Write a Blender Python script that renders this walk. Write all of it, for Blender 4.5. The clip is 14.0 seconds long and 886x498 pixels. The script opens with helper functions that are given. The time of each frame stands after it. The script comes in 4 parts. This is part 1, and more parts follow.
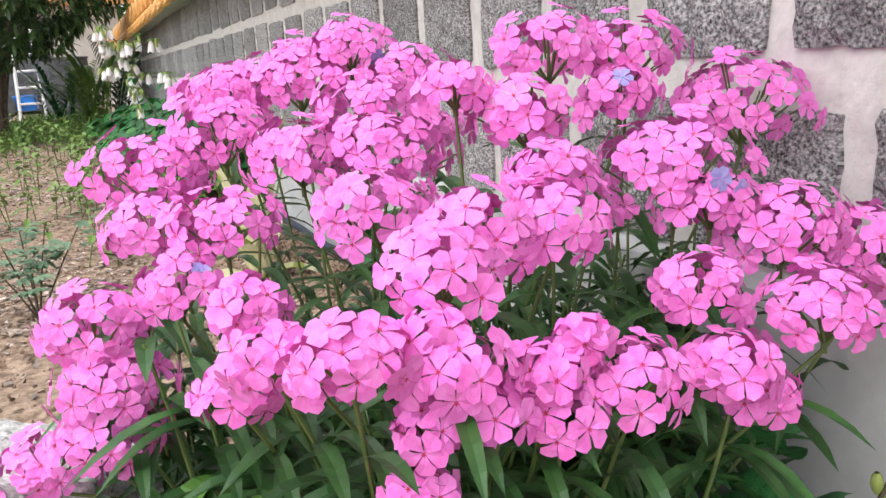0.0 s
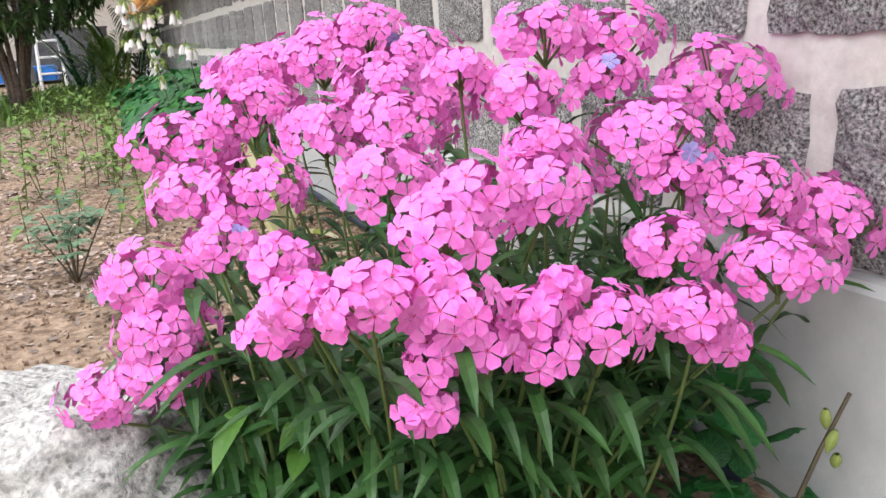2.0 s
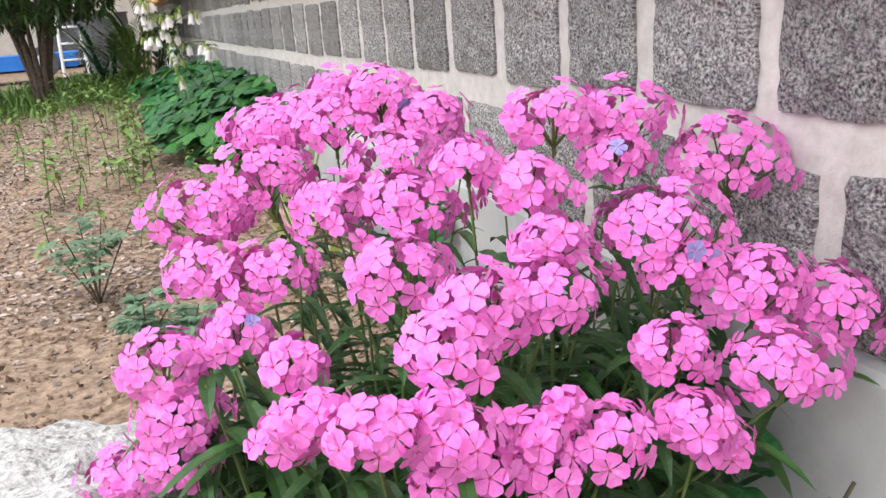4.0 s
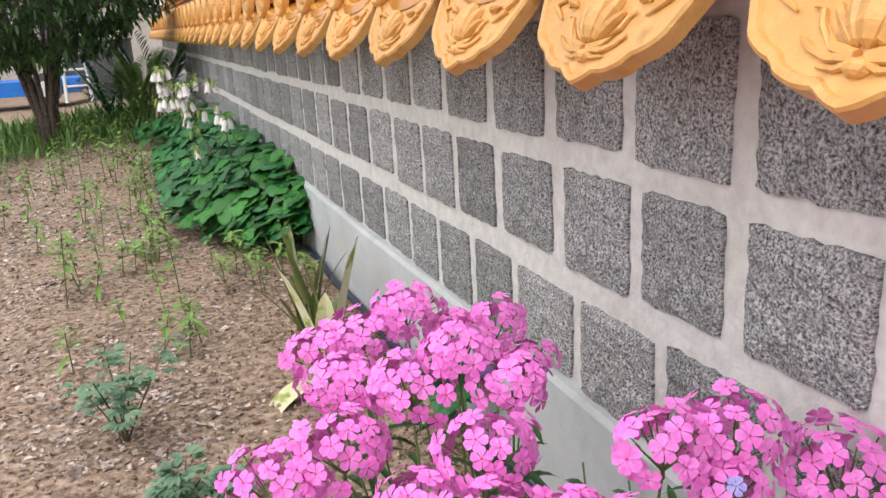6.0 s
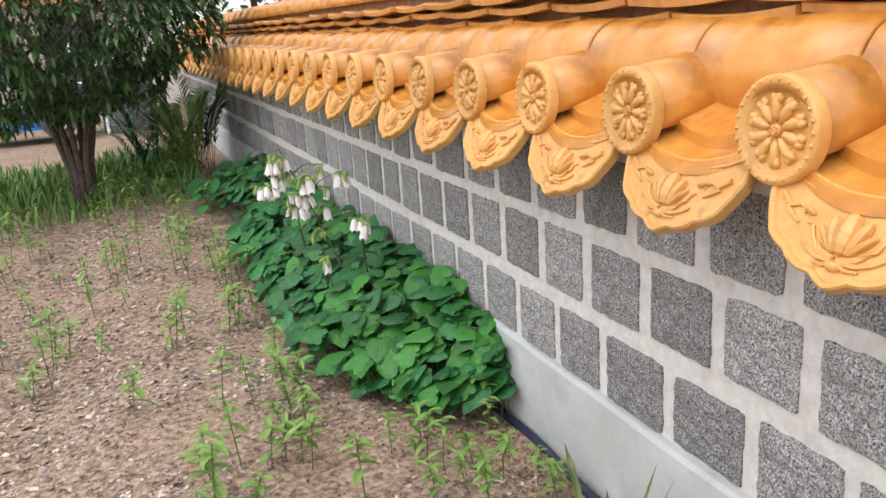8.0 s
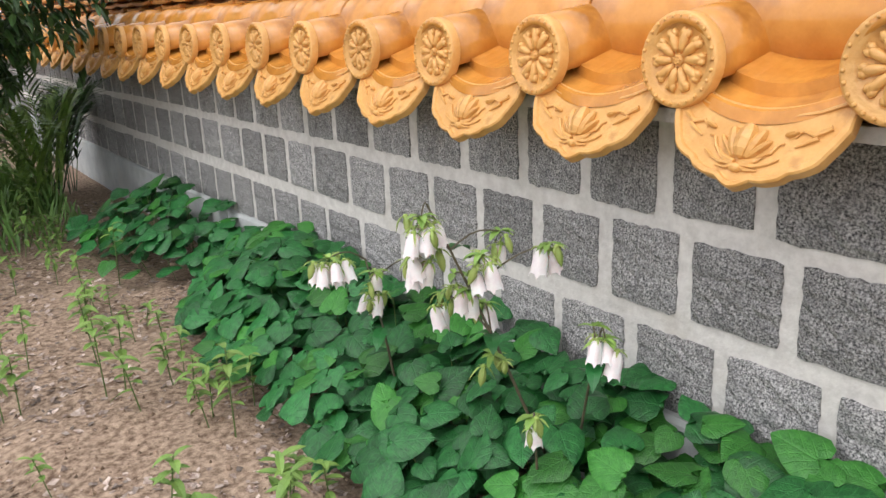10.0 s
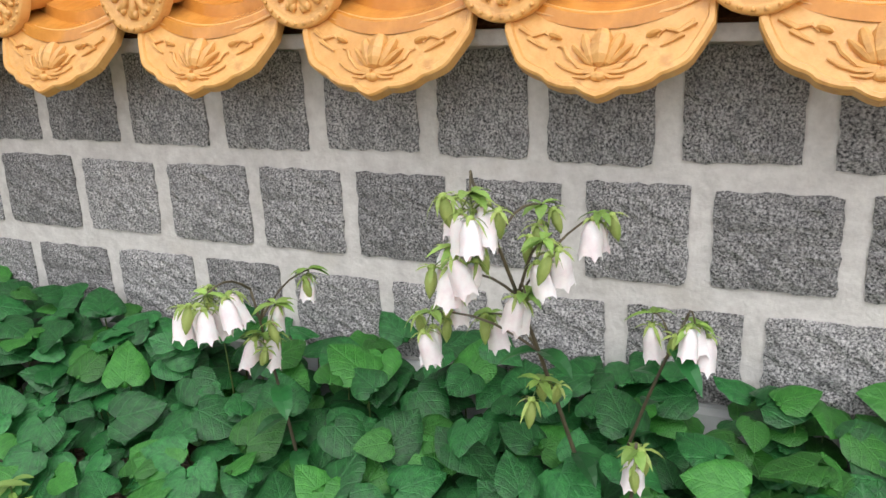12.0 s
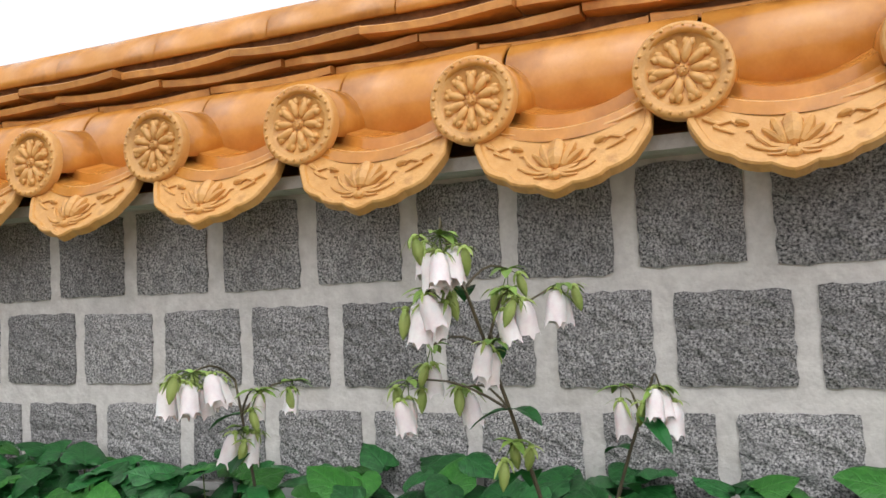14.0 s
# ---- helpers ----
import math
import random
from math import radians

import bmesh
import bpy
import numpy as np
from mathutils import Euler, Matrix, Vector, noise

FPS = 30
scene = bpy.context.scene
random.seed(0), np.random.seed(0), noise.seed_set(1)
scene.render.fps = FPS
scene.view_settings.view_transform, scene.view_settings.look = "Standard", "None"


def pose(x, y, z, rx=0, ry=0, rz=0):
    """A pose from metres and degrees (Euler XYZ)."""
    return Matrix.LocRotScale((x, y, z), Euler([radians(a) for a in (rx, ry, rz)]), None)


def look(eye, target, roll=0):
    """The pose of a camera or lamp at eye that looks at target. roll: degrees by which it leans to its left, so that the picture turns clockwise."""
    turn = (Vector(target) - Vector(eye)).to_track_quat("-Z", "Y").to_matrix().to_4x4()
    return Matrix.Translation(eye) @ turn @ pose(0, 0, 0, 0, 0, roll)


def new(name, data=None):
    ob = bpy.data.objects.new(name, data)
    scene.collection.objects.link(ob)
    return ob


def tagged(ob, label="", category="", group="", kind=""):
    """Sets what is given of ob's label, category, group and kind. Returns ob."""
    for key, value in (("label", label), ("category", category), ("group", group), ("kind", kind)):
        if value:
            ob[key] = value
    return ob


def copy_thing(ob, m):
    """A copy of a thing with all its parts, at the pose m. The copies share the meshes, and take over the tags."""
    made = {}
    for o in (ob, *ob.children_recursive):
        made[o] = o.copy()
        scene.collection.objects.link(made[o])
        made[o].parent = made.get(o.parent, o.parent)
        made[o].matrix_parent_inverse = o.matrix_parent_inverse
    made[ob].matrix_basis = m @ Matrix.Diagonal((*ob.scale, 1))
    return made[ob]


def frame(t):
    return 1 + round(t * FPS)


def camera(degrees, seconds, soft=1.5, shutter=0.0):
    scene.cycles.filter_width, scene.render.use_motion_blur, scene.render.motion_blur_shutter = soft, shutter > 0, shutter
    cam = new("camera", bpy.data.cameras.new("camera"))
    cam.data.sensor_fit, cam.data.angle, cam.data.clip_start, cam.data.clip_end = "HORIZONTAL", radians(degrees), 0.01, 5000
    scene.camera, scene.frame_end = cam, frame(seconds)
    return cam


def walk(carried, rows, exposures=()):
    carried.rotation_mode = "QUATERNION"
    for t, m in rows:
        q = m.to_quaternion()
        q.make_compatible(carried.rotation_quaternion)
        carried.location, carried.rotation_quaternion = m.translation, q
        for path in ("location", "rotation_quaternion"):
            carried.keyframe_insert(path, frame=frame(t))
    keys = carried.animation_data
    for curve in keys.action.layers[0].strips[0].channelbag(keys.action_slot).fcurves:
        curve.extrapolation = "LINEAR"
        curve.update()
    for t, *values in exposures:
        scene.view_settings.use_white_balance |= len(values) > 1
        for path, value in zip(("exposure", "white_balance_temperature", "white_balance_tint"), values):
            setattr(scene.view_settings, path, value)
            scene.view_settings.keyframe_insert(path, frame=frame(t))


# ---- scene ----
cam = camera(57.7, 14.0)
PATH = [
    (0, (-0.739, 0.604, 0.598), (0.243, 2.894, 0.009), -3.5),
    (0.5, (-0.736, 0.593, 0.589), (0.238, 2.881, -0.017), -3.5),
    (1, (-0.756, 0.567, 0.591), (0.205, 2.852, -0.046), -3.5),
    (1.5, (-0.769, 0.532, 0.602), (0.177, 2.82, -0.054), -3.6),
    (2, (-0.773, 0.497, 0.617), (0.147, 2.788, -0.061), -3.6),
    (2.2, (-0.769, 0.493, 0.626), (0.137, 2.785, -0.064), -3.6),
    (4.3, (-0.74, 0.518, 0.754), (0.102, 2.819, 0.009), -4.0),
    (4.5, (-0.737, 0.541, 0.763), (0.101, 2.844, 0.02), -3.7),
    (5, (-0.756, 0.576, 0.809), (0.095, 2.885, 0.105), -3.6),
    (5.5, (-0.76, 0.612, 0.91), (0.105, 2.925, 0.234), -3.5),
    (6, (-0.782, 0.692, 1.074), (0.086, 2.994, 0.361), -3.3),
    (6.5, (-0.845, 0.864, 1.281), (0.038, 3.145, 0.525), -3.5),
    (7, (-0.934, 1.149, 1.352), (-0.032, 3.446, 0.669), -3.6),
    (7.5, (-1.051, 1.571, 1.394), (-0.163, 3.863, 0.68), -3.9),
    (8, (-1.21, 2.045, 1.423), (-0.311, 4.335, 0.717), -3.9),
    (8.5, (-1.295, 2.557, 1.421), (-0.361, 4.849, 0.76), -4.2),
    (8.7, (-1.313, 2.808, 1.421), (-0.374, 5.097, 0.764), -4.2),
    (10.8, (-1.585, 4.732, 1.244), (0.283, 6.252, 0.375), -0.9),
    (11, (-1.587, 4.828, 1.233), (0.389, 6.191, 0.345), -0.8),
    (11.5, (-1.545, 5.036, 1.175), (0.631, 6.138, 0.399), -1.6),
    (12, (-1.606, 5.201, 1.143), (0.631, 6.193, 0.396), -2.3),
    (12.5, (-1.679, 5.217, 1.085), (0.636, 6.186, 0.584), -2.1),
    (13, (-1.693, 5.142, 1.023), (0.64, 6.135, 0.673), -3.0),
    (13.5, (-1.702, 5.106, 0.945), (0.631, 6.131, 0.707), -3.8),
    (14, (-1.745, 5.114, 0.79), (0.611, 6.108, 0.936), -2.4),
]
walk(cam, [(t, look(eye, target, roll)) for t, eye, target, roll in PATH],
     [(0, -0.12), (2.2, -0.14), (5, -0.27), (5.5, -0.48), (6, -0.36), (7.5, -0.36), (11, -0.40), (12.5, -0.36), (13, -0.34), (14, -0.66)])

# ---- world, sun ----
world = bpy.data.worlds.new("sky")
scene.world = world
world.use_nodes = True
wn = world.node_tree
sky = wn.nodes.new("ShaderNodeTexSky")
sky.sky_type = "NISHITA"
sky.sun_disc = False
sky.sun_elevation, sky.sun_rotation = radians(58), radians(250)
sky.air_density, sky.dust_density = 1.0, 4.0
cloud = wn.nodes.new("ShaderNodeHueSaturation")
cloud.inputs["Saturation"].default_value = 0.25
cloud.inputs["Value"].default_value = 2.0
wn.links.new(sky.outputs[0], cloud.inputs["Color"])
cover = wn.nodes.new("ShaderNodeMixRGB")
cover.inputs[0].default_value, cover.inputs[2].default_value = 0.6, (14.0, 14.2, 14.6, 1)
wn.links.new(cloud.outputs[0], cover.inputs[1])
wn.links.new(cover.outputs[0], wn.nodes["Background"].inputs[0])
wn.nodes["Background"].inputs[1].default_value = 0.15
sun = new("sun", bpy.data.lights.new("sun", "SUN"))
sun.data.energy, sun.data.angle, sun.data.color = 1.0, radians(60), (1.0, 0.98, 0.96)
sun.matrix_world = look((-6, 2, 9), (0, 5, 0))


# ---- materials ----
def material(name, a, b, scale=20.0, rough=0.7, bump=0.0, bump_scale=60.0, island=0.0, rand=0.0, c=None, c_scale=3.0, c_cut=(0.5, 0.7), spec=0.5, sub=0.0, coat=0.0, coords="Object", c_max=1.0, cut=(0.36, 0.64), veins=0.0):
    """Colours a and b mixed by fine noise, c by large stains; island and rand vary the value from piece to piece."""
    m = bpy.data.materials.new(name)
    m.use_nodes = True
    nt = m.node_tree
    n, l = nt.nodes, nt.links
    bs = n["Principled BSDF"]
    tc = n.new("ShaderNodeTexCoord")
    no = n.new("ShaderNodeTexNoise")
    no.inputs["Scale"].default_value, no.inputs["Detail"].default_value, no.inputs["Roughness"].default_value = scale, 5, 0.65
    l.new(tc.outputs[coords], no.inputs["Vector"])
    ramp = n.new("ShaderNodeValToRGB")
    ramp.color_ramp.elements[0].position, ramp.color_ramp.elements[1].position = cut
    ramp.color_ramp.elements[0].color, ramp.color_ramp.elements[1].color = (*a, 1), (*b, 1)
    l.new(no.outputs[0], ramp.inputs[0])
    out = ramp.outputs[0]
    if c:
        big = n.new("ShaderNodeTexNoise")
        big.inputs["Scale"].default_value, big.inputs["Detail"].default_value = c_scale, 6
        l.new(tc.outputs[coords], big.inputs["Vector"])
        mr = n.new("ShaderNodeMapRange")
        mr.inputs[1].default_value, mr.inputs[2].default_value, mr.inputs[4].default_value = c_cut[0], c_cut[1], c_max
        l.new(big.outputs[0], mr.inputs[0])
        mx = n.new("ShaderNodeMixRGB")
        mx.inputs[2].default_value = (*c, 1)
        l.new(mr.outputs[0], mx.inputs[0])
        l.new(out, mx.inputs[1])
        out = mx.outputs[0]
    for amount, node, socket in ((island, "ShaderNodeNewGeometry", "Random Per Island"), (rand, "ShaderNodeObjectInfo", "Random")):
        if amount:
            src = n.new(node)
            mr = n.new("ShaderNodeMapRange")
            mr.inputs[3].default_value, mr.inputs[4].default_value = 1 - amount, 1 + amount
            l.new(src.outputs[socket], mr.inputs[0])
            hs = n.new("ShaderNodeHueSaturation")
            l.new(mr.outputs[0], hs.inputs["Value"])
            l.new(out, hs.inputs["Color"])
            out = hs.outputs[0]
    vein = None
    if veins:
        sep, lean, run, wave, thin = n.new("ShaderNodeSeparateXYZ"), n.new("ShaderNodeMath"), n.new("ShaderNodeMath"), n.new("ShaderNodeMath"), n.new("ShaderNodeMapRange")
        l.new(tc.outputs["Object"], sep.inputs[0])
        lean.operation, run.operation, wave.operation = "ABSOLUTE", "MULTIPLY_ADD", "PINGPONG"
        l.new(sep.outputs["X"], lean.inputs[0])
        l.new(lean.outputs[0], run.inputs[0])
        run.inputs[1].default_value = -1.1
        l.new(sep.outputs["Y"], run.inputs[2])
        l.new(run.outputs[0], wave.inputs[0])
        wave.inputs[1].default_value = 0.13
        thin.inputs[1].default_value, thin.inputs[2].default_value, thin.inputs[3].default_value, thin.inputs[4].default_value = 0.0, 0.03, 1.0, 0.0
        l.new(wave.outputs[0], thin.inputs[0])
        rib = n.new("ShaderNodeMapRange")
        rib.inputs[1].default_value, rib.inputs[2].default_value, rib.inputs[3].default_value, rib.inputs[4].default_value = 0.0, 0.03, 1.0, 0.0
        l.new(lean.outputs[0], rib.inputs[0])
        vein = n.new("ShaderNodeMath")
        vein.operation = "MAXIMUM"
        l.new(thin.outputs[0], vein.inputs[0])
        l.new(rib.outputs[0], vein.inputs[1])
        part_mix = n.new("ShaderNodeMath")
        part_mix.operation = "MULTIPLY"
        part_mix.inputs[1].default_value = veins
        l.new(vein.outputs[0], part_mix.inputs[0])
        mx = n.new("ShaderNodeMixRGB")
        mx.inputs[2].default_value = (b[0] * 2.6, b[1] * 1.9, b[2] * 2.4, 1)
        l.new(part_mix.outputs[0], mx.inputs[0])
        l.new(out, mx.inputs[1])
        out = mx.outputs[0]
    l.new(out, bs.inputs["Base Color"])
    bs.inputs["Roughness"].default_value = rough
    bs.inputs["Specular IOR Level"].default_value = spec
    bs.inputs["Coat Weight"].default_value = coat
    bs.inputs["Coat Roughness"].default_value = 0.15
    if sub:
        bs.inputs["Subsurface Weight"].default_value = sub
        bs.inputs["Subsurface Radius"].default_value = (0.01, 0.005, 0.005)
    if bump:
        bn = n.new("ShaderNodeTexNoise")
        bn.inputs["Scale"].default_value, bn.inputs["Detail"].default_value = bump_scale, 6
        l.new(tc.outputs[coords], bn.inputs["Vector"])
        bp = n.new("ShaderNodeBump")
        bp.inputs["Strength"].default_value, bp.inputs["Distance"].default_value = bump, 0.01
        l.new(bn.outputs[0], bp.inputs["Height"])
        if vein:
            dent = n.new("ShaderNodeBump")
            dent.invert = True
            dent.inputs["Strength"].default_value, dent.inputs["Distance"].default_value = 0.25, 0.006
            l.new(vein.outputs[0], dent.inputs["Height"])
            l.new(dent.outputs[0], bp.inputs["Normal"])
        l.new(bp.outputs[0], bs.inputs["Normal"])
    return m


GRANITE = material("granite", (0.022, 0.023, 0.028), (0.56, 0.55, 0.55), 50, 0.8, 0.9, 18, rand=0.24, c=(0.13, 0.13, 0.138), c_scale=4, c_cut=(0.45, 0.75), c_max=0.45, cut=(0.37, 0.64))
MORTAR = material("mortar", (0.56, 0.54, 0.525), (0.69, 0.67, 0.65), 25, 0.9, 0.35, 70, c=(0.42, 0.38, 0.32), c_scale=4, c_cut=(0.55, 0.8), c_max=0.6)
CONCRETE = material("concrete", (0.42, 0.44, 0.45), (0.55, 0.565, 0.57), 6, 0.85, 0.2, 40, c=(0.36, 0.34, 0.30), c_scale=3, c_cut=(0.55, 0.8), c_max=0.6)
GLAZE = material("glazed_tile", (0.58, 0.235, 0.04), (0.70, 0.315, 0.065), 12, 0.22, 0.08, 45, rand=0.08, c=(0.26, 0.085, 0.018), c_scale=7, c_cut=(0.55, 0.74), c_max=0.8, coat=0.4)
MOULD = material("moulded_tile", (0.64, 0.325, 0.09), (0.75, 0.42, 0.14), 18, 0.42, 0.3, 80, rand=0.08, c=(0.36, 0.14, 0.03), c_scale=20, c_cut=(0.58, 0.78), c_max=0.7, coat=0.1)
FLAT_TILE = material("flat_tile", (0.48, 0.21, 0.055), (0.64, 0.31, 0.08), 15, 0.5, 0.25, 60, rand=0.15, c=(0.22, 0.10, 0.05), c_scale=10, c_cut=(0.58, 0.75))
BED = material("roof_bed", (0.16, 0.08, 0.04), (0.30, 0.15, 0.07), 20, 0.9, 0.5, 50)
SOIL = material("soil", (0.14, 0.09, 0.062), (0.48, 0.355, 0.265), 34, 0.95, 1.0, 50, c=(0.42, 0.315, 0.235), c_scale=1.6, c_cut=(0.48, 0.75), c_max=0.4, spec=0.2)
CHIP = material("chips", (0.20, 0.14, 0.115), (0.52, 0.43, 0.38), 40, 0.9, island=0.65, spec=0.2)
ROCK = material("rock", (0.36, 0.36, 0.355), (0.72, 0.71, 0.69), 95, 0.9, 1.0, 60, c=(0.16, 0.155, 0.145), c_scale=70, c_cut=(0.56, 0.64), c_max=0.75)
PETAL = material("phlox_petal", (0.82, 0.17, 0.60), (0.90, 0.275, 0.72), 55, 0.6, 0.0, island=0.12, sub=0.15, spec=0.25)
EYE = material("phlox_eye", (0.42, 0.015, 0.07), (0.52, 0.03, 0.10), 50, 0.6)
FADED = material("faded_floret", (0.28, 0.24, 0.62), (0.48, 0.42, 0.80), 60, 0.7, island=0.2)
PHLOX_LEAF = material("phlox_leaf", (0.018, 0.075, 0.016), (0.05, 0.142, 0.03), 14, 0.45, 0.15, 60, island=0.4)
STEM = material("stem", (0.07, 0.13, 0.03), (0.13, 0.17, 0.05), 20, 0.6)
DARK_STEM = material("dark_stem", (0.06, 0.05, 0.035), (0.11, 0.09, 0.05), 20, 0.6)
HEART = material("heart_leaf", (0.010, 0.075, 0.020), (0.030, 0.165, 0.040), 6, 0.36, 0.3, 24, rand=0.4, spec=0.4, veins=0.2)
FRESH = material("fresh_leaf", (0.13, 0.25, 0.045), (0.24, 0.37, 0.08), 12, 0.5, 0.1, 60, island=0.3, rand=0.15)
YOUNG = material("young_heart_leaf", (0.022, 0.125, 0.018), (0.045, 0.20, 0.03), 6, 0.36, 0.3, 24, rand=0.35, spec=0.4, veins=0.18)
WEED_LEAF = material("weed_leaf", (0.07, 0.19, 0.025), (0.13, 0.28, 0.045), 20, 0.5, 0.15, 50, island=0.2)
GREY_LEAF = material("grey_leaf", (0.10, 0.19, 0.11), (0.18, 0.29, 0.17), 12, 0.6, island=0.25)
BELL = material("bell_petal", (0.78, 0.70, 0.73), (0.88, 0.85, 0.85), 40, 0.55, island=0.05, sub=0.2)
CALYX = material("calyx", (0.20, 0.30, 0.06), (0.34, 0.42, 0.12), 30, 0.6, island=0.2)
CREAM_LEAF = material("cream_leaf", (0.62, 0.60, 0.36), (0.72, 0.70, 0.48), 8, 0.5, c=(0.30, 0.34, 0.06), c_scale=14, c_cut=(0.55, 0.62))
IRIS_LEAF = material("iris_leaf", (0.09, 0.14, 0.04), (0.19, 0.22, 0.07), 12, 0.5, c=(0.30, 0.22, 0.09), c_scale=18, c_cut=(0.56, 0.72), island=0.2)
BARK = material("bark", (0.07, 0.05, 0.04), (0.16, 0.12, 0.10), 30, 0.9, 0.8, 40)
TREE_LEAF = material("tree_leaf", (0.028, 0.075, 0.022), (0.075, 0.15, 0.04), 3, 0.4, island=0.55)
GRASS = material("grass", (0.09, 0.20, 0.04), (0.17, 0.29, 0.07), 3, 0.6, island=0.4)
PIPE = material("pipe", (0.015, 0.02, 0.045), (0.03, 0.04, 0.075), 20, 0.5)
BLUE = material("blue_paint", (0.015, 0.16, 0.62), (0.02, 0.22, 0.72), 4, 0.5)
WHITE = material("white_paint", (0.72, 0.73, 0.74), (0.80, 0.80, 0.80), 6, 0.5)
PLASTER = material("plaster", (0.50, 0.47, 0.43), (0.62, 0.58, 0.53), 4, 0.9)
DARK = material("dark_metal", (0.05, 0.055, 0.06), (0.10, 0.105, 0.12), 6, 0.6)
ORANGE = material("roof_orange", (0.55, 0.22, 0.06), (0.65, 0.30, 0.10), 6, 0.6)
GLASS_DARK = material("window_glass", (0.03, 0.04, 0.05), (0.05, 0.06, 0.07), 4, 0.1)


# ---- mesh helpers ----
def mesh_of(name, bm, *mats, smooth=False):
    me = bpy.data.meshes.new(name)
    bm.to_mesh(me)
    bm.free()
    for m in mats:
        me.materials.append(m)
    if smooth:
        me.polygons.foreach_set("use_smooth", [True] * len(me.polygons))
    return me


def piece(name, me, parent=None, m=None, label=""):
    ob = new(name, me)
    if parent:
        ob.parent = parent
    if m is not None:
        ob.matrix_basis = m
    return tagged(ob, label) if label else ob


def part(name, bm, mat, parent, label="", smooth=False):
    mats = mat if isinstance(mat, (list, tuple)) else (mat,)
    return piece(name, mesh_of(name, bm, *mats, smooth=smooth), parent, None, label)


def thing(name, label, category, at=(0, 0, 0), group="", kind=""):
    ob = new(name)
    ob.location = at
    return tagged(ob, label, category, group, kind)


def poly(bm, pts, m=None, mi=0):
    vs = [bm.verts.new(m @ Vector(p) if m is not None else p) for p in pts]
    f = bm.faces.new(vs)
    f.material_index = mi
    return f


def box(bm, lo, hi, mi=0):
    x0, y0, z0 = lo
    x1, y1, z1 = hi
    v = [bm.verts.new(p) for p in ((x0, y0, z0), (x1, y0, z0), (x1, y1, z0), (x0, y1, z0), (x0, y0, z1), (x1, y0, z1), (x1, y1, z1), (x0, y1, z1))]
    for q in ((0, 3, 2, 1), (4, 5, 6, 7), (0, 1, 5, 4), (1, 2, 6, 5), (2, 3, 7, 6), (3, 0, 4, 7)):
        bm.faces.new([v[i] for i in q]).material_index = mi


def tube(bm, pts, r0, r1, sides=6, mi=0):
    """A tapered round bar along points."""
    pts = [Vector(p) for p in pts]
    rings = []
    for i, p in enumerate(pts):
        d = (pts[min(i + 1, len(pts) - 1)] - pts[max(i - 1, 0)]).normalized()
        u = d.orthogonal().normalized()
        w = d.cross(u)
        r = r0 + (r1 - r0) * i / (len(pts) - 1)
        rings.append([bm.verts.new(p + (u * math.cos(a) + w * math.sin(a)) * r) for a in (math.tau * k / sides for k in range(sides))])
    for a, b in zip(rings, rings[1:]):
        for k in range(sides):
            bm.faces.new((a[k], a[(k + 1) % sides], b[(k + 1) % sides], b[k])).material_index = mi
    for ring in (rings[0][::-1], rings[-1]):
        bm.faces.new(ring).material_index = mi


def bow(a, b, lift=0.0, n=6, side=(0, 0, 0)):
    a, b, side = Vector(a), Vector(b), Vector(side)
    return [a.lerp(b, i / n) + (Vector((0, 0, lift)) + side) * math.sin(math.pi * i / n) for i in range(n + 1)]


def aim(p, d, spin=0.0, s=1.0):
    """A frame at p whose z axis points along d."""
    return Matrix.Translation(p) @ Vector(d).to_track_quat("Z", "Y").to_matrix().to_4x4() @ Matrix.Rotation(spin, 4, "Z") @ Matrix.Scale(s, 4)


def blade(bm, p, d, length, width, droop=0.3, fold=0.15, n=4, mi=0, tip=0.0, shape=None):
    """A leaf: starts at p, goes along d and droops; folded along its middle rib."""
    d = Vector(d).normalized()
    side = d.cross(Vector((0, 0, 1)))
    side = side.normalized() if side.length > 0.05 else Vector((1, 0, 0))
    up = side.cross(d)
    shape = shape or (lambda t: math.sin(math.pi * min(1, t * 0.92 + 0.08)) ** 0.8)
    rows = []
    for i in range(n + 1):
        t = i / n
        q = Vector(p) + d * length * t - Vector((0, 0, 1)) * droop * length * t * t
        w = width * 0.5 * max(shape(t), 0.02) if i < n else width * 0.5 * tip
        if w < 1e-5:
            rows.append((bm.verts.new(q),))
        else:
            rows.append((bm.verts.new(q - side * w + up * w * fold * 2), bm.verts.new(q), bm.verts.new(q + side * w + up * w * fold * 2)))
    for a, b in zip(rows, rows[1:]):
        if len(b) == 3:
            bm.faces.new((a[0], a[1], b[1], b[0])).material_index = mi
            bm.faces.new((a[1], a[2], b[2], b[1])).material_index = mi
        else:
            bm.faces.new((a[0], a[1], b[0])).material_index = mi
            bm.faces.new((a[1], a[2], b[0])).material_index = mi


def lump(bm, m, mi=0, u=8, v=5):
    geo = bmesh.ops.create_uvsphere(bm, u_segments=u, v_segments=v, radius=1, matrix=m)
    for f in {f for q in geo["verts"] for f in q.link_faces}:
        f.material_index = mi


rnd = random.Random(5)


def R(a, b):
    return rnd.uniform(a, b)


# ---- ground ----
def level(x, y):
    """Height of the ground: a flat bed, a lower path before its edge stones."""
    k = min(1.0, max(0.0, (1.22 - y) / 0.16))
    z = -0.29 * k * k * (3 - 2 * k)
    z -= 0.07 * min(1.0, max(0.0, (-1.25 - x) / 0.4)) * (1 - k)
    if abs(x) < 14 and -3 < y < 18:
        z += 0.014 * noise.noise((x * 5, y * 5, 0)) + 0.008 * noise.noise((x * 17, y * 17, 3))
    return z


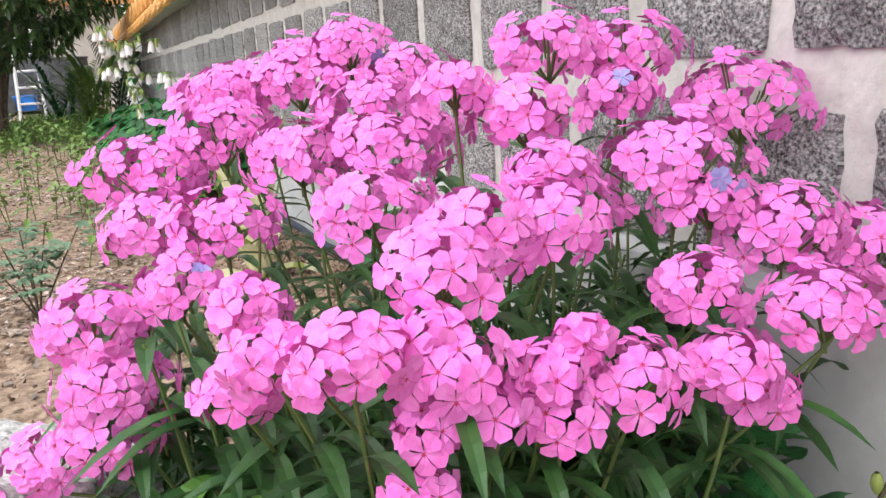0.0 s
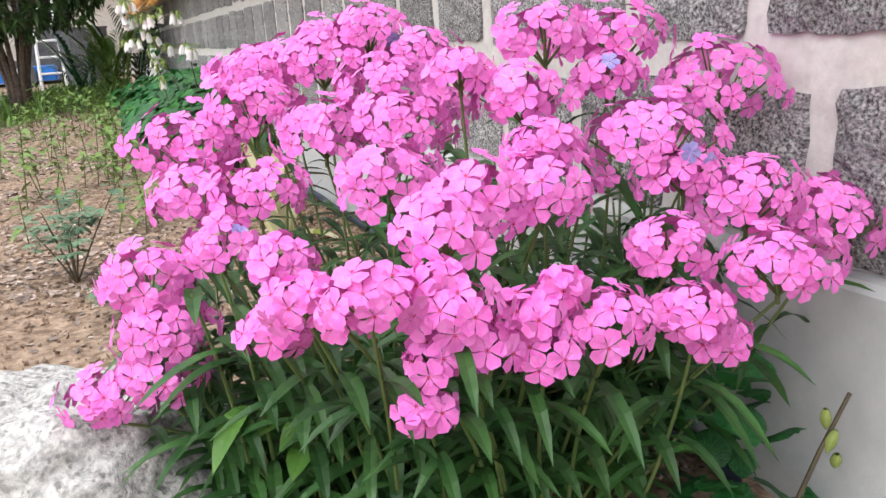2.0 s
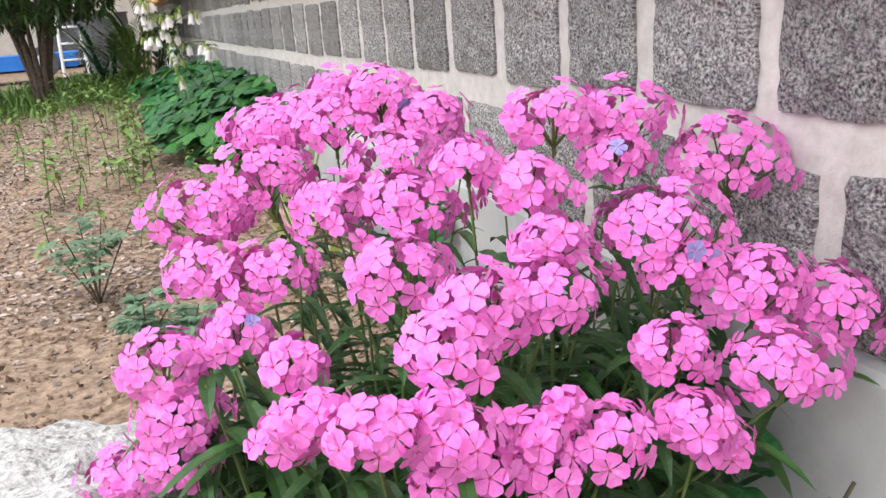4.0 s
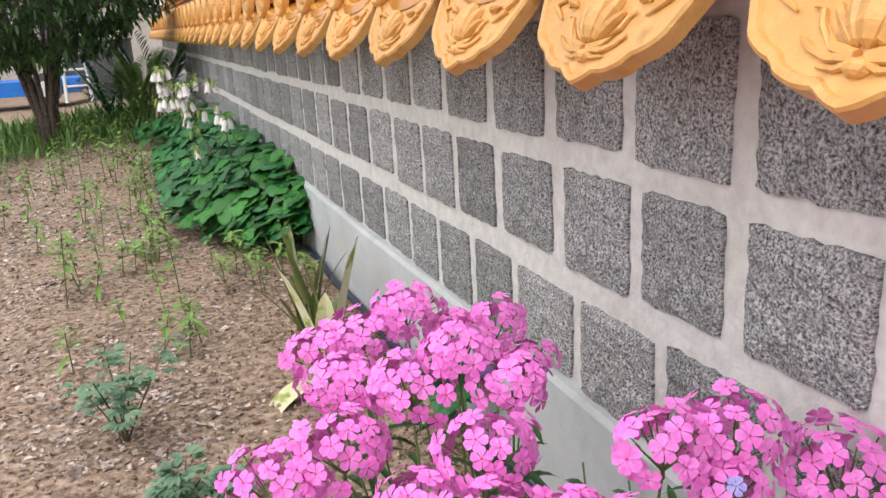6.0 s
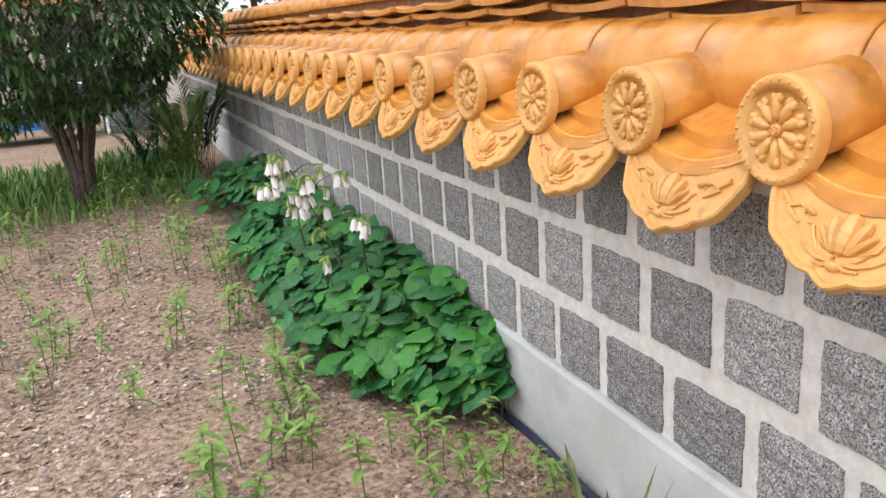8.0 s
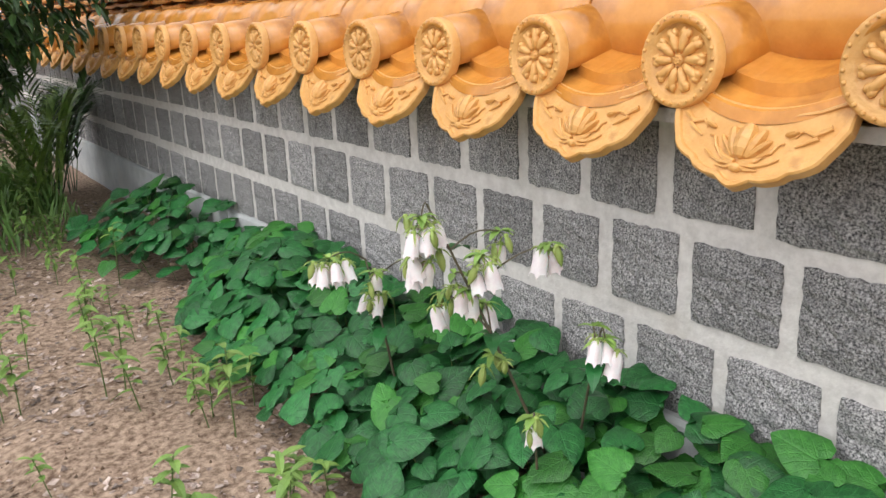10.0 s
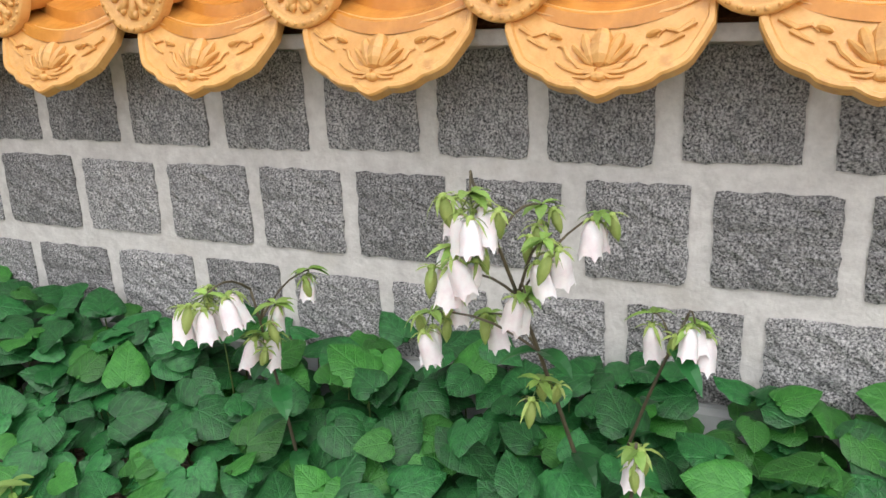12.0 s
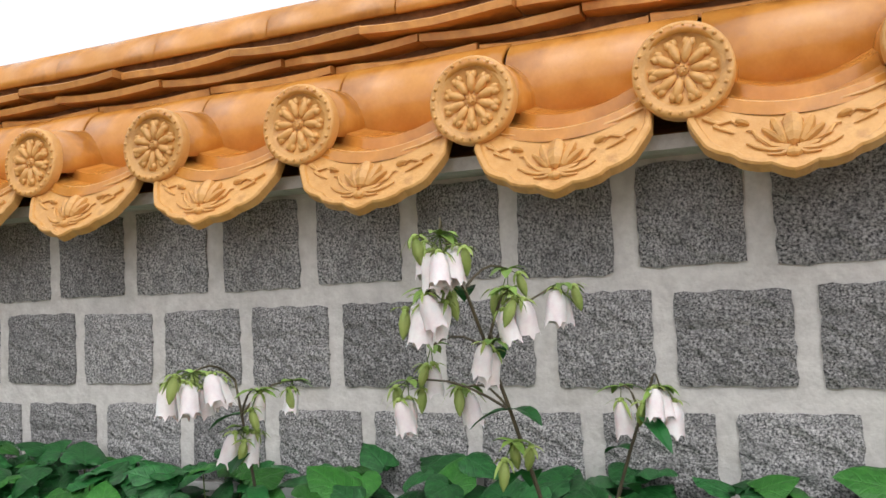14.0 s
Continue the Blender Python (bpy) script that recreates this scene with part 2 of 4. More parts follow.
def ground():
    bm = bmesh.new()
    xs = [-2500, -300, -60, -20, -9, -6] + [-4.5 + 0.05 * i for i in range(92)] + [0.12, 0.6, 3, 10, 40, 300, 2500]
    ys = [-2500, -300, -60, -15, -5, -2, -0.6] + [0.04 * i for i in range(275)] + [11.3, 12, 13, 15, 18, 25, 60, 300, 2500]
    grid = [[bm.verts.new((x, y, level(x, y))) for x in xs] for y in ys]
    for a, b in zip(grid, grid[1:]):
        for i in range(len(xs) - 1):
            bm.faces.new((a[i], a[i + 1], b[i + 1], b[i]))
    return tagged(part("ground", bm, SOIL, None, "dry brown garden soil strewn with wood chips", smooth=True), category="ground", kind="structure")


ground()


def chips():
    bm = bmesh.new()
    for _ in range(62000):
        y = 1.3 + 9.5 * rnd.random() ** 1.5
        x = -0.06 - rnd.random() ** 0.8 * (1.3 + 0.3 * y)
        if noise.noise((x * 1.7, y * 1.7, 7)) < R(-0.45, 0.4) or y < 2.7 and rnd.random() < 0.65:
            continue
        s = R(0.003, 0.012) * (1.0 if y < 5 else 1.4) * (1.7 if rnd.random() < 0.06 else 1)
        m = Matrix.Translation((x, y, level(x, y) + 0.002)) @ Euler((R(-.4, .4), R(-.4, .4), R(0, 6.3))).to_matrix().to_4x4()
        w = s * R(0.35, 0.9)
        poly(bm, ((-s, -w, 0), (s * R(.5, 1), -w, R(0, .004)), (s, w * R(.2, 1), 0.003), (-s * R(.3, 1), w, R(0, .004))), m)
    return tagged(part("wood_chips", bm, CHIP, None, "brown and grey wood chips scattered on soil"), category="mulch", kind="stuff")


chips()
CLOD = material("clods", (0.17, 0.11, 0.078), (0.42, 0.31, 0.23), 60, 0.95, 0.8, 90, island=0.45, spec=0.2)


def clods():
    """Crumbs of earth and bark, thickest near the phlox."""
    bm = bmesh.new()
    for i in range(16000):
        y = 1.35 + 7.0 * rnd.random() ** 2.2
        x = -0.08 - rnd.random() ** 0.8 * (1.2 + 0.3 * y)
        if i > 12500:
            x, y = -0.07 - abs(rnd.gauss(0, .2)), R(2.0, 4.6)
        s = R(0.002, 0.008) * (1.6 if rnd.random() < 0.08 else 1)
        m = Matrix.Translation((x, y, level(x, y) + s * 0.2)) @ Euler((R(0, 6), R(0, 6), R(0, 6))).to_matrix().to_4x4() @ Matrix.Diagonal((s * R(.8, 2.0), s, s * R(.5, .9), 1))
        p = [Vector(q) * R(.75, 1.2) for q in ((1, 0, 0), (-1, 0, 0), (0, 1, 0), (0, -1, 0), (0, 0, 1), (0, 0, -1))]
        v = [bm.verts.new(m @ q) for q in p]
        for a in (0, 1):
            for b in (2, 3):
                for c in (4, 5):
                    f = (v[a], v[b], v[c])
                    bm.faces.new(f if (a + b + c) % 2 == 0 else f[::-1])
    return tagged(part("soil_crumbs", bm, CLOD, None, "dark crumbs of earth and bark on the bed"), category="soil", kind="stuff")


clods()

# ---- wall ----
PITCH, TILE0, Y0, Y1 = 0.432, 2.491, -1.2, 16.5
wall = thing("wall_1", "granite block garden wall with broad pale mortar joints", "wall", kind="structure")
bm = bmesh.new()
box(bm, (0.0, Y0, 0.3), (0.34, Y1, 1.075))
part("mortar", bm, MORTAR, wall, "pale mortar core")
bm = bmesh.new()
n = 150
prof = lambda y: (-0.028 + 0.006 * noise.noise((y * 1.3, 0, 0)), 0.318 + 0.010 * noise.noise((y * 2.1, 5, 0)))
rows = []
for i in range(n + 1):
    y = Y0 + (Y1 - Y0) * i / n
    fx, top = prof(y)
    rows.append([bm.verts.new(p) for p in ((fx - 0.012, y, -0.5), (fx - 0.006, y, 0.12), (fx, y, top - 0.012), (fx + 0.010, y, top), (0.02, y, top + 0.004), (0.3, y, top), (0.3, y, -0.5))])
for a, b in zip(rows, rows[1:]):
    for k in range(6):
        bm.faces.new((a[k], b[k], b[k + 1], a[k + 1]))
part("plinth", bm, CONCRETE, wall, "smooth grey rendered concrete plinth")


def stone_mesh(seed):
    """A rough-split granite block, unit size in y and z, face towards -x."""
    rs = random.Random(seed)
    bm = bmesh.new()
    k = 10
    def edge(i):
        return i / k - 0.5
    g = []
    for j in range(k + 1):
        row = []
        for i in range(k + 1):
            y, z = edge(i), edge(j)
            rim = i in (0, k) or j in (0, k)
            cor = i in (0, k) and j in (0, k)
            if rim:
                y += rs.uniform(-.014, .014) - (0.022 * y if cor else 0)
                z += rs.uniform(-.014, .014) - (0.022 * z if cor else 0)
            row.append(bm.verts.new((rs.uniform(-.004, -.001) if rim else rs.uniform(-.013, -.003), y, z)))
        g.append(row)
    for j in range(k):
        for i in range(k):
            bm.faces.new((g[j][i], g[j + 1][i], g[j + 1][i + 1], g[j][i + 1]))
    ring = [g[0][i] for i in range(k)] + [g[j][k] for j in range(k)] + [g[k][i] for i in range(k, 0, -1)] + [g[j][0] for j in range(k, 0, -1)]
    back = [bm.verts.new((0.03, v.co.y, v.co.z)) for v in ring]
    for i in range(len(ring)):
        bm.faces.new((ring[i], ring[(i + 1) % len(ring)], back[(i + 1) % len(ring)], back[i]))
    return mesh_of("stone", bm, GRANITE)


STONES = [stone_mesh(s) for s in range(9)]


def course(edges, z0, z1, gap, step):
    """One course of blocks: far edges along the wall as known, the rest at an even step."""
    edges = list(edges)
    while edges[0] > Y0 + 0.4:
        edges.insert(0, edges[0] - step * R(0.94, 1.06))
    while edges[-1] < Y1 - 0.4:
        edges.append(edges[-1] + step * R(0.92, 1.08))
    for a, b in zip(edges, edges[1:]):
        g = gap * R(0.72, 1.02)
        lo, hi = z0 - 0.003 + R(-.006, .006), z1 + 0.004 + R(-.006, .006)
        m = Matrix.Translation((-0.0035, (a + g + b) / 2, (lo + hi) / 2)) @ Matrix.Rotation(R(-.012, .012), 4, "X") @ Matrix.Diagonal((1, b - a - g, hi - lo, 1))
        piece("stone", rnd.choice(STONES), wall, m)


course((4.8, 5.126, 5.396, 5.663, 5.911, 6.193, 6.483, 6.781, 7.073), 0.828, 1.05, 0.057, 0.272)
course((1.29, 1.545, 1.795, 2.057, 2.34, 2.605, 2.86, 3.12, 3.395, 3.67, 3.95, 4.22, 4.5, 4.78, 5.054, 5.329, 5.583, 5.85, 6.125, 6.395, 6.685, 6.98, 7.29), 0.583, 0.774, 0.056, 0.278)
course((1.178, 1.445, 1.72, 1.997, 2.273, 2.515, 2.765, 3.013, 3.275, 3.571, 3.875, 4.14, 4.41, 4.68, 4.95, 5.219, 5.49, 5.77, 6.045, 6.32, 6.595, 6.9, 7.2), 0.328, 0.517, 0.052, 0.275)

# ---- tiled coping ----
roof = thing("wall_roof", "ochre glazed tile coping on the garden wall", "tiled roof", kind="structure")
bm = bmesh.new()
sec = ((-0.06, 1.09), (-0.07, 1.10), (0.04, 1.15), (0.10, 1.34), (0.12, 1.385), (0.24, 1.385), (0.32, 1.36), (0.34, 1.25), (0.50, 1.15), (0.44, 1.092))
a = [bm.verts.new((x, Y0, z)) for x, z in sec]
b = [bm.verts.new((x, Y1, z)) for x, z in sec]
for i in range(len(sec)):
    j = (i + 1) % len(sec)
    bm.faces.new((a[i], a[j], b[j], b[i]))
bm.faces.new(a[::-1]), bm.faces.new(b)
part("bedding", bm, BED, roof, "brown clay bedding under the tiles")
bm = bmesh.new()
box(bm, (0.125, Y0 + 0.01, 1.39), (0.295, Y1 - 0.01, 1.56))
part("ridge_bed", bm, BED, roof, "brown clay bed under the ridge tiles")
bm = bmesh.new()
box(bm, (-0.10, Y0, 1.062), (0.44, Y1, 1.092))
part("soffit", bm, MORTAR, roof, "mortar soffit under the eave")


def half_round(r, length, thick, sides=12, a0=0.0, a1=math.pi):
    """A half-round tile along +y, its crown up."""
    bm = bmesh.new()
    rings = []
    for y in (0, length * 0.5, length):
        rings.append([bm.verts.new((math.cos(a) * q, y, math.sin(a) * q)) for q in (r, r - thick) for a in (a0 + (a1 - a0) * k / sides for k in range(sides + 1))])
    k = sides + 1
    for a, b in zip(rings, rings[1:]):
        for i in range(sides):
            bm.faces.new((a[i], a[i + 1], b[i + 1], b[i]))
            bm.faces.new((a[k + i + 1], a[k + i], b[k + i], b[k + i + 1]))
        bm.faces.new((a[0], b[0], b[k], a[k]))
        bm.faces.new((a[k - 1], a[2 * k - 1], b[2 * k - 1], b[k - 1]))
    for ring in (rings[0], rings[-1]):
        for i in range(sides):
            bm.faces.new((ring[i], ring[k + i], ring[k + i + 1], ring[i + 1]))
    return bm


def rosette():
    """Round tile end, facing +z: beaded rim, ten petals and a seed head."""
    bm = bmesh.new()
    n, rad = 40, 0.096
    prof = ((rad, -0.018), (rad, 0.006), (rad - 0.004, 0.011), (rad - 0.015, 0.011), (rad - 0.019, 0.006), (rad - 0.023, 0.008), (rad - 0.026, 0.002), (0.001, 0.002))
    rings = [[bm.verts.new((math.cos(math.tau * k / n) * r, math.sin(math.tau * k / n) * r, z)) for k in range(n)] for r, z in prof]
    for a, b in zip(rings, rings[1:]):
        for k in range(n):
            bm.faces.new((a[k], a[(k + 1) % n], b[(k + 1) % n], b[k]))
    for k in range(10):
        a = math.tau * k / 10
        m = Matrix.Rotation(a, 4, "Z") @ Matrix.Translation((0.039, 0, 0.003))
        lump(bm, m @ Matrix.Diagonal((0.026, 0.0105, 0.011, 1)), 0, 8, 6)
        lump(bm, m @ Matrix.Translation((0.016, 0.0055, 0)) @ Matrix.Diagonal((0.012, 0.0085, 0.0085, 1)), 0, 6, 4)
        lump(bm, m @ Matrix.Translation((0.016, -0.0055, 0)) @ Matrix.Diagonal((0.012, 0.0085, 0.0085, 1)), 0, 6, 4)
    lump(bm, Matrix.Translation((0, 0, 0.003)) @ Matrix.Diagonal((0.0125, 0.0125, 0.009, 1)), 0, 10, 6)
    for k in range(7):
        lump(bm, Matrix.Translation((0.007 * math.cos(k * .9), 0.007 * math.sin(k * .9), 0.011)) @ Matrix.Scale(0.0028, 4), 0, 5, 4)
    for k in range(26):
        a = math.tau * k / 26
        lump(bm, Matrix.Translation((math.cos(a) * (rad - .0095), math.sin(a) * (rad - .0095), 0.0115)) @ Matrix.Scale(0.0046, 4), 0, 6, 4)
    return mesh_of("rosette", bm, MOULD, smooth=True)


def pendant():
    """Shield-shaped eave plate in the y-z plane facing -x; origin at the middle of its top arc."""
    bm = bmesh.new()
    n, w = 48, 0.183
    def top(t):
        return 0.018 + 0.058 * t * t
    def low(t):
        a = abs(t)
        knots = ((0, -0.146), (0.20, -0.128), (0.45, -0.120), (0.56, -0.104), (0.80, -0.082), (0.88, -0.058), (1, -0.012))
        for (p, u), (q, v) in zip(knots, knots[1:]):
            if a <= q:
                k = (a - p) / (q - p)
                return u + (v - u) * k - 0.003 * math.sin(math.pi * k)
        return knots[-1][1]
    def ring(x, inset):
        up, dn = [], []
        for i in range(n + 1):
            t = -1 + 2 * i / n
            y = t * (w - inset)
            mid = (top(t) + low(t)) / 2
            half = max(0.004, (top(t) - low(t)) / 2 - inset)
            up.append(bm.verts.new((x, y, mid + half)))
            dn.append(bm.verts.new((x, y, mid - half)))
        return up + dn[::-1]
    rings = [ring(0.026, 0.0), ring(0.004, 0.0), ring(0.0, 0.003), ring(0.0, 0.011), ring(0.005, 0.014)]
    k = len(rings[0])
    for a, b in zip(rings, rings[1:]):
        for i in range(k):
            bm.faces.new((a[i], b[i], b[(i + 1) % k], a[(i + 1) % k]))
    r = rings[-1]
    for q in range(n):
        bm.faces.new((r[q], r[k - 1 - q], r[k - 2 - q], r[q + 1]))
    bm.faces.ensure_lookup_table()
    r = rings[0]
    for q in range(n):
        bm.faces.new((r[q], r[q + 1], r[k - 2 - q], r[k - 1 - q]))
    def leaf(y, z, a, l, b, h=0.009):
        lump(bm, Matrix.Translation((0.003, y * 1.18, z)) @ Matrix.Rotation(a, 4, "X") @ Matrix.Diagonal((h * 1.2, b * 1.15, l * 1.15, 1)), 0, 8, 6)
    def frond(pts, r):
        tube(bm, [(0.002, y, z) for y, z in pts], r, r * 0.35, 6)
    leaf(0, -0.052, 0, 0.032, 0.019, 0.018)
    for s in (-1, 1):
        leaf(s * 0.019, -0.056, -s * 0.35, 0.029, 0.010, 0.013)
        leaf(s * 0.028, -0.066, -s * 0.75, 0.025, 0.006, 0.010)
        frond([(s * 0.006, -0.096), (s * 0.034, -0.088), (s * 0.058, -0.068), (s * 0.066, -0.052), (s * 0.078, -0.048)], 0.0065)
        frond([(s * 0.006, -0.098), (s * 0.036, -0.098), (s * 0.060, -0.090), (s * 0.078, -0.078)], 0.006)
        frond([(s * 0.004, -0.100), (s * 0.022, -0.108), (s * 0.044, -0.106)], 0.0055)
        frond([(s * 0.152, -0.008), (s * 0.126, -0.026), (s * 0.104, -0.020), (s * 0.092, -0.034)], 0.006)
        frond([(s * 0.134, -0.030), (s * 0.112, -0.044), (s * 0.098, -0.052)], 0.005)
        leaf(s * 0.072, -0.028, -s * 1.2, 0.012, 0.005)
    leaf(0, -0.106, 0, 0.008, 0.013)
    frond([(-0.165, 0.040), (-0.12, 0.018), (-0.06, 0.002), (0, -0.003), (0.06, 0.002), (0.12, 0.018), (0.165, 0.040)], 0.004)
    bmesh.ops.recalc_face_normals(bm, faces=bm.faces)
    return mesh_of("pendant", bm, MOULD)


def pan():
    """Concave tile behind the pendant: a curved sheet with a rolled lip, sloping up to the wall."""
    bm = bmesh.new()
    n = 14
    rows = []
    for x, z, rise, back in ((-0.018, -0.012, 0.056, 0.046), (-0.014, 0.012, 0.058, 0.046), (0.055, 0.030, 0.07, 0.02), (0.055, 0.056, 0.07, 0.02), (0.24, 0.11, 0.085, 0.0)):
        rows.append([bm.verts.new((x + back * t * t, t * 0.19, z + rise * t * t)) for t in (-1 + 2 * i / n for i in range(n + 1))])
    for a, b in zip(rows, rows[1:]):
        for i in range(n):
            bm.faces.new((a[i], b[i], b[i + 1], a[i + 1]))
    return mesh_of("pan_tile", bm, GLAZE, smooth=False)


SLOPE = radians(9)
BARREL = mesh_of("barrel", half_round(0.093, 0.26, 0.018, 16, -0.38, math.pi + 0.38), GLAZE, smooth=True)
ROSETTE, PENDANT, PAN = rosette(), pendant(), pan()
first = math.floor((Y0 - TILE0) / PITCH) + 1
count = int((Y1 - Y0) / PITCH)
for i in range(count):
    y = TILE0 + (first + i) * PITCH
    jig = Matrix.Rotation(R(-.02, .02), 4, "X") @ Matrix.Rotation(R(-.02, .02), 4, "Z")
    eave = piece("eave_plate", PENDANT, roof, Matrix.Translation((-0.168, y, 1.106)) @ Matrix.Rotation(radians(31), 4, "Y") @ jig)
    piece("pan_tile", PAN, roof, Matrix.Translation((-0.158, y, 1.102)) @ jig)
    yc = y + PITCH / 2 - 0.03
    frame_m = Matrix.Translation((-0.160, yc, 1.200)) @ Matrix.Rotation(R(-.025, .025), 4, "Z")
    axis = frame_m @ Matrix.Rotation(radians(-90), 4, "Z") @ Matrix.Rotation(SLOPE, 4, "X")
    tile = piece("round_tile", BARREL, roof, axis @ Matrix.Translation((0, 0.004, -0.003)))
    out = Vector((-1, 0, 0.06))
    piece("rosette", ROSETTE, roof, frame_m @ aim((0, 0, 0), out, R(0, 6.28)))

ROLL = mesh_of("roll_tile", half_round(0.117, 0.423, 0.016, 22, -0.2, math.pi * 1.42), GLAZE, smooth=True)
RIDGE = mesh_of("ridge_tile", half_round(0.115, 0.395, 0.018, 14), GLAZE, smooth=True)
for i in range(count):
    y = TILE0 + (first + i) * PITCH
    k = R(0.975, 1.02)
    m = Matrix.Translation((0.103, y + 0.002 + PITCH / 2 - 0.05, 1.272 + R(-.003, .003))) @ Matrix.Rotation(R(-.006, .006), 4, "X")
    piece("roll_tile", ROLL, roof, m @ Matrix.Diagonal((k, 1, k, 1)))
for i in range(int((Y1 - Y0) / 0.40)):
    y = Y0 + 0.40 * i
    piece("ridge_tile", RIDGE, roof, Matrix.Translation((0.21, y, 1.525 + R(-.004, .004))) @ Matrix.Rotation(R(-.008, .008), 4, "X"))


def flat_tile(seed):
    """A thin, slightly sagging flat tile along +y with a chipped front edge."""
    rs = random.Random(seed)
    bm = bmesh.new()
    n, l = 6, 0.405
    rows = []
    for i in range(n + 1):
        t = i / n
        z = -0.012 * math.sin(math.pi * t)
        e = rs.uniform(-.003, .003) + (0.014 if i in (0, n) and rs.random() < .4 else 0)
        rows.append([bm.verts.new(p) for p in ((e, l * t, z), (e - 0.002, l * t, z + 0.018), (e + 0.004, l * t, z + 0.022), (0.30, l * t, z + 0.022), (0.30, l * t, z))])
    for a, b in zip(rows, rows[1:]):
        for k in range(5):
            bm.faces.new((a[k], b[k], b[(k + 1) % 5], a[(k + 1) % 5]))
    bm.faces.new(rows[0]), bm.faces.new(rows[-1][::-1])
    return mesh_of("flat_tile", bm, FLAT_TILE)


FLATS = [flat_tile(s) for s in range(5)]
for layer in range(3):
    for i in range(int((Y1 - Y0) / 0.41)):
        y = Y0 + 0.41 * (i + 0.37 * layer)
        piece("flat_tile", rnd.choice(FLATS), roof, Matrix.Translation((0.078 - 0.02 * layer + R(-.008, .008), y, 1.384 + 0.042 * layer + R(-.004, .004))) @ Matrix.Rotation(R(-.012, .012), 4, "X"))

# ---- phlox ----
HEADS_LOW = [(-0.76, 1.41, 0.37, 0.048), (-0.75, 1.38, 0.32, 0.044), (-0.76, 1.38, 0.27, 0.042), (-0.82, 1.44, 0.23, 0.041), (-0.64, 1.25, 0.41, 0.029), (-0.64, 1.15, 0.4, 0.026), (-0.66, 1.2, 0.36, 0.025), (-0.61, 1.06, 0.42, 0.031), (-0.62, 1.1, 0.4, 0.02), (-0.55, 1.07, 0.42, 0.019), (-0.54, 1.06, 0.4, 0.032), (-0.56, 1.06, 0.36, 0.021), (-0.57, 1.06, 0.32, 0.02), (-0.51, 1.06, 0.36, 0.023)]
HEADS_MID = [(-0.47, 1.06, 0.38, 0.025), (-0.46, 1.06, 0.35, 0.03), (-0.4, 1.06, 0.36, 0.039), (-0.3, 1.06, 0.35, 0.032), (-0.27, 1.06, 0.32, 0.026), (-0.44, 1.06, 0.4, 0.014), (-0.29, 1.11, 0.4, 0.035), (-0.18, 1.08, 0.37, 0.047), (-0.06, 1.14, 0.39, 0.054), (-0.14, 1.17, 0.42, 0.058), (-0.46, 1.17, 0.46, 0.046), (-0.4, 1.17, 0.46, 0.045), (-0.52, 1.12, 0.45, 0.04)]
HEADS_LEFT = [(-0.67, 1.67, 0.48, 0.068), (-0.68, 1.54, 0.43, 0.054), (-0.62, 1.46, 0.44, 0.05), (-0.68, 1.38, 0.4, 0.037), (-0.58, 1.66, 0.52, 0.061), (-0.55, 1.75, 0.57, 0.052), (-0.47, 1.68, 0.58, 0.058), (-0.52, 1.51, 0.5, 0.054), (-0.5, 1.31, 0.46, 0.053), (-0.45, 1.43, 0.5, 0.064)]
HEADS_TOP = [(-0.4, 1.67, 0.62, 0.05), (-0.34, 1.62, 0.58, 0.05), (-0.41, 1.32, 0.57, 0.031), (-0.42, 1.53, 0.54, 0.056), (-0.35, 1.29, 0.54, 0.046), (-0.28, 1.36, 0.6, 0.051), (-0.18, 1.36, 0.59, 0.054), (-0.22, 1.32, 0.55, 0.037), (-0.22, 1.23, 0.48, 0.068), (-0.06, 1.31, 0.53, 0.07), (-0.21, 1.19, 0.45, 0.037), (-0.36, 1.23, 0.49, 0.037)]


def floret(bm, m, mi=0, eye=True):
    """Five broad overlapping petals round a small dark eye; unit radius, facing +z."""
    c = bm.verts.new(m @ Vector((0, 0, -0.10)))
    for k in range(5):
        a = math.tau * k / 5
        lift = R(-.05, .07)
        def at(r, da, z):
            return bm.verts.new(m @ Vector((r * math.cos(a + da), r * math.sin(a + da), z + lift)))
        l1, l2, l3, mid, r3, r2, r1 = at(.42, -.56, .03), at(.80, -.58, R(.0, .08)), at(1.02, -.30, R(-.06, .04)), at(1.0, 0, R(-.10, .0)), at(1.02, .30, R(-.14, -.02)), at(.80, .58, R(-.12, -.03)), at(.42, .56, -.03)
        rib = at(.55, 0, -.05)
        for f in ((c, l1, rib), (c, rib, r1), (l1, l2, l3, rib), (rib, l3, mid), (rib, mid, r3), (rib, r3, r2, r1)):
            bm.faces.new(f).material_index = mi
    if eye:
        pts = []
        for k in range(10):
            r = 0.17 if k % 2 == 0 else 0.06
            a = math.tau * k / 10
            pts.append((r * math.cos(a), r * math.sin(a), 0.05 if k % 2 == 0 else 0.02))
        poly(bm, pts, m, 1)


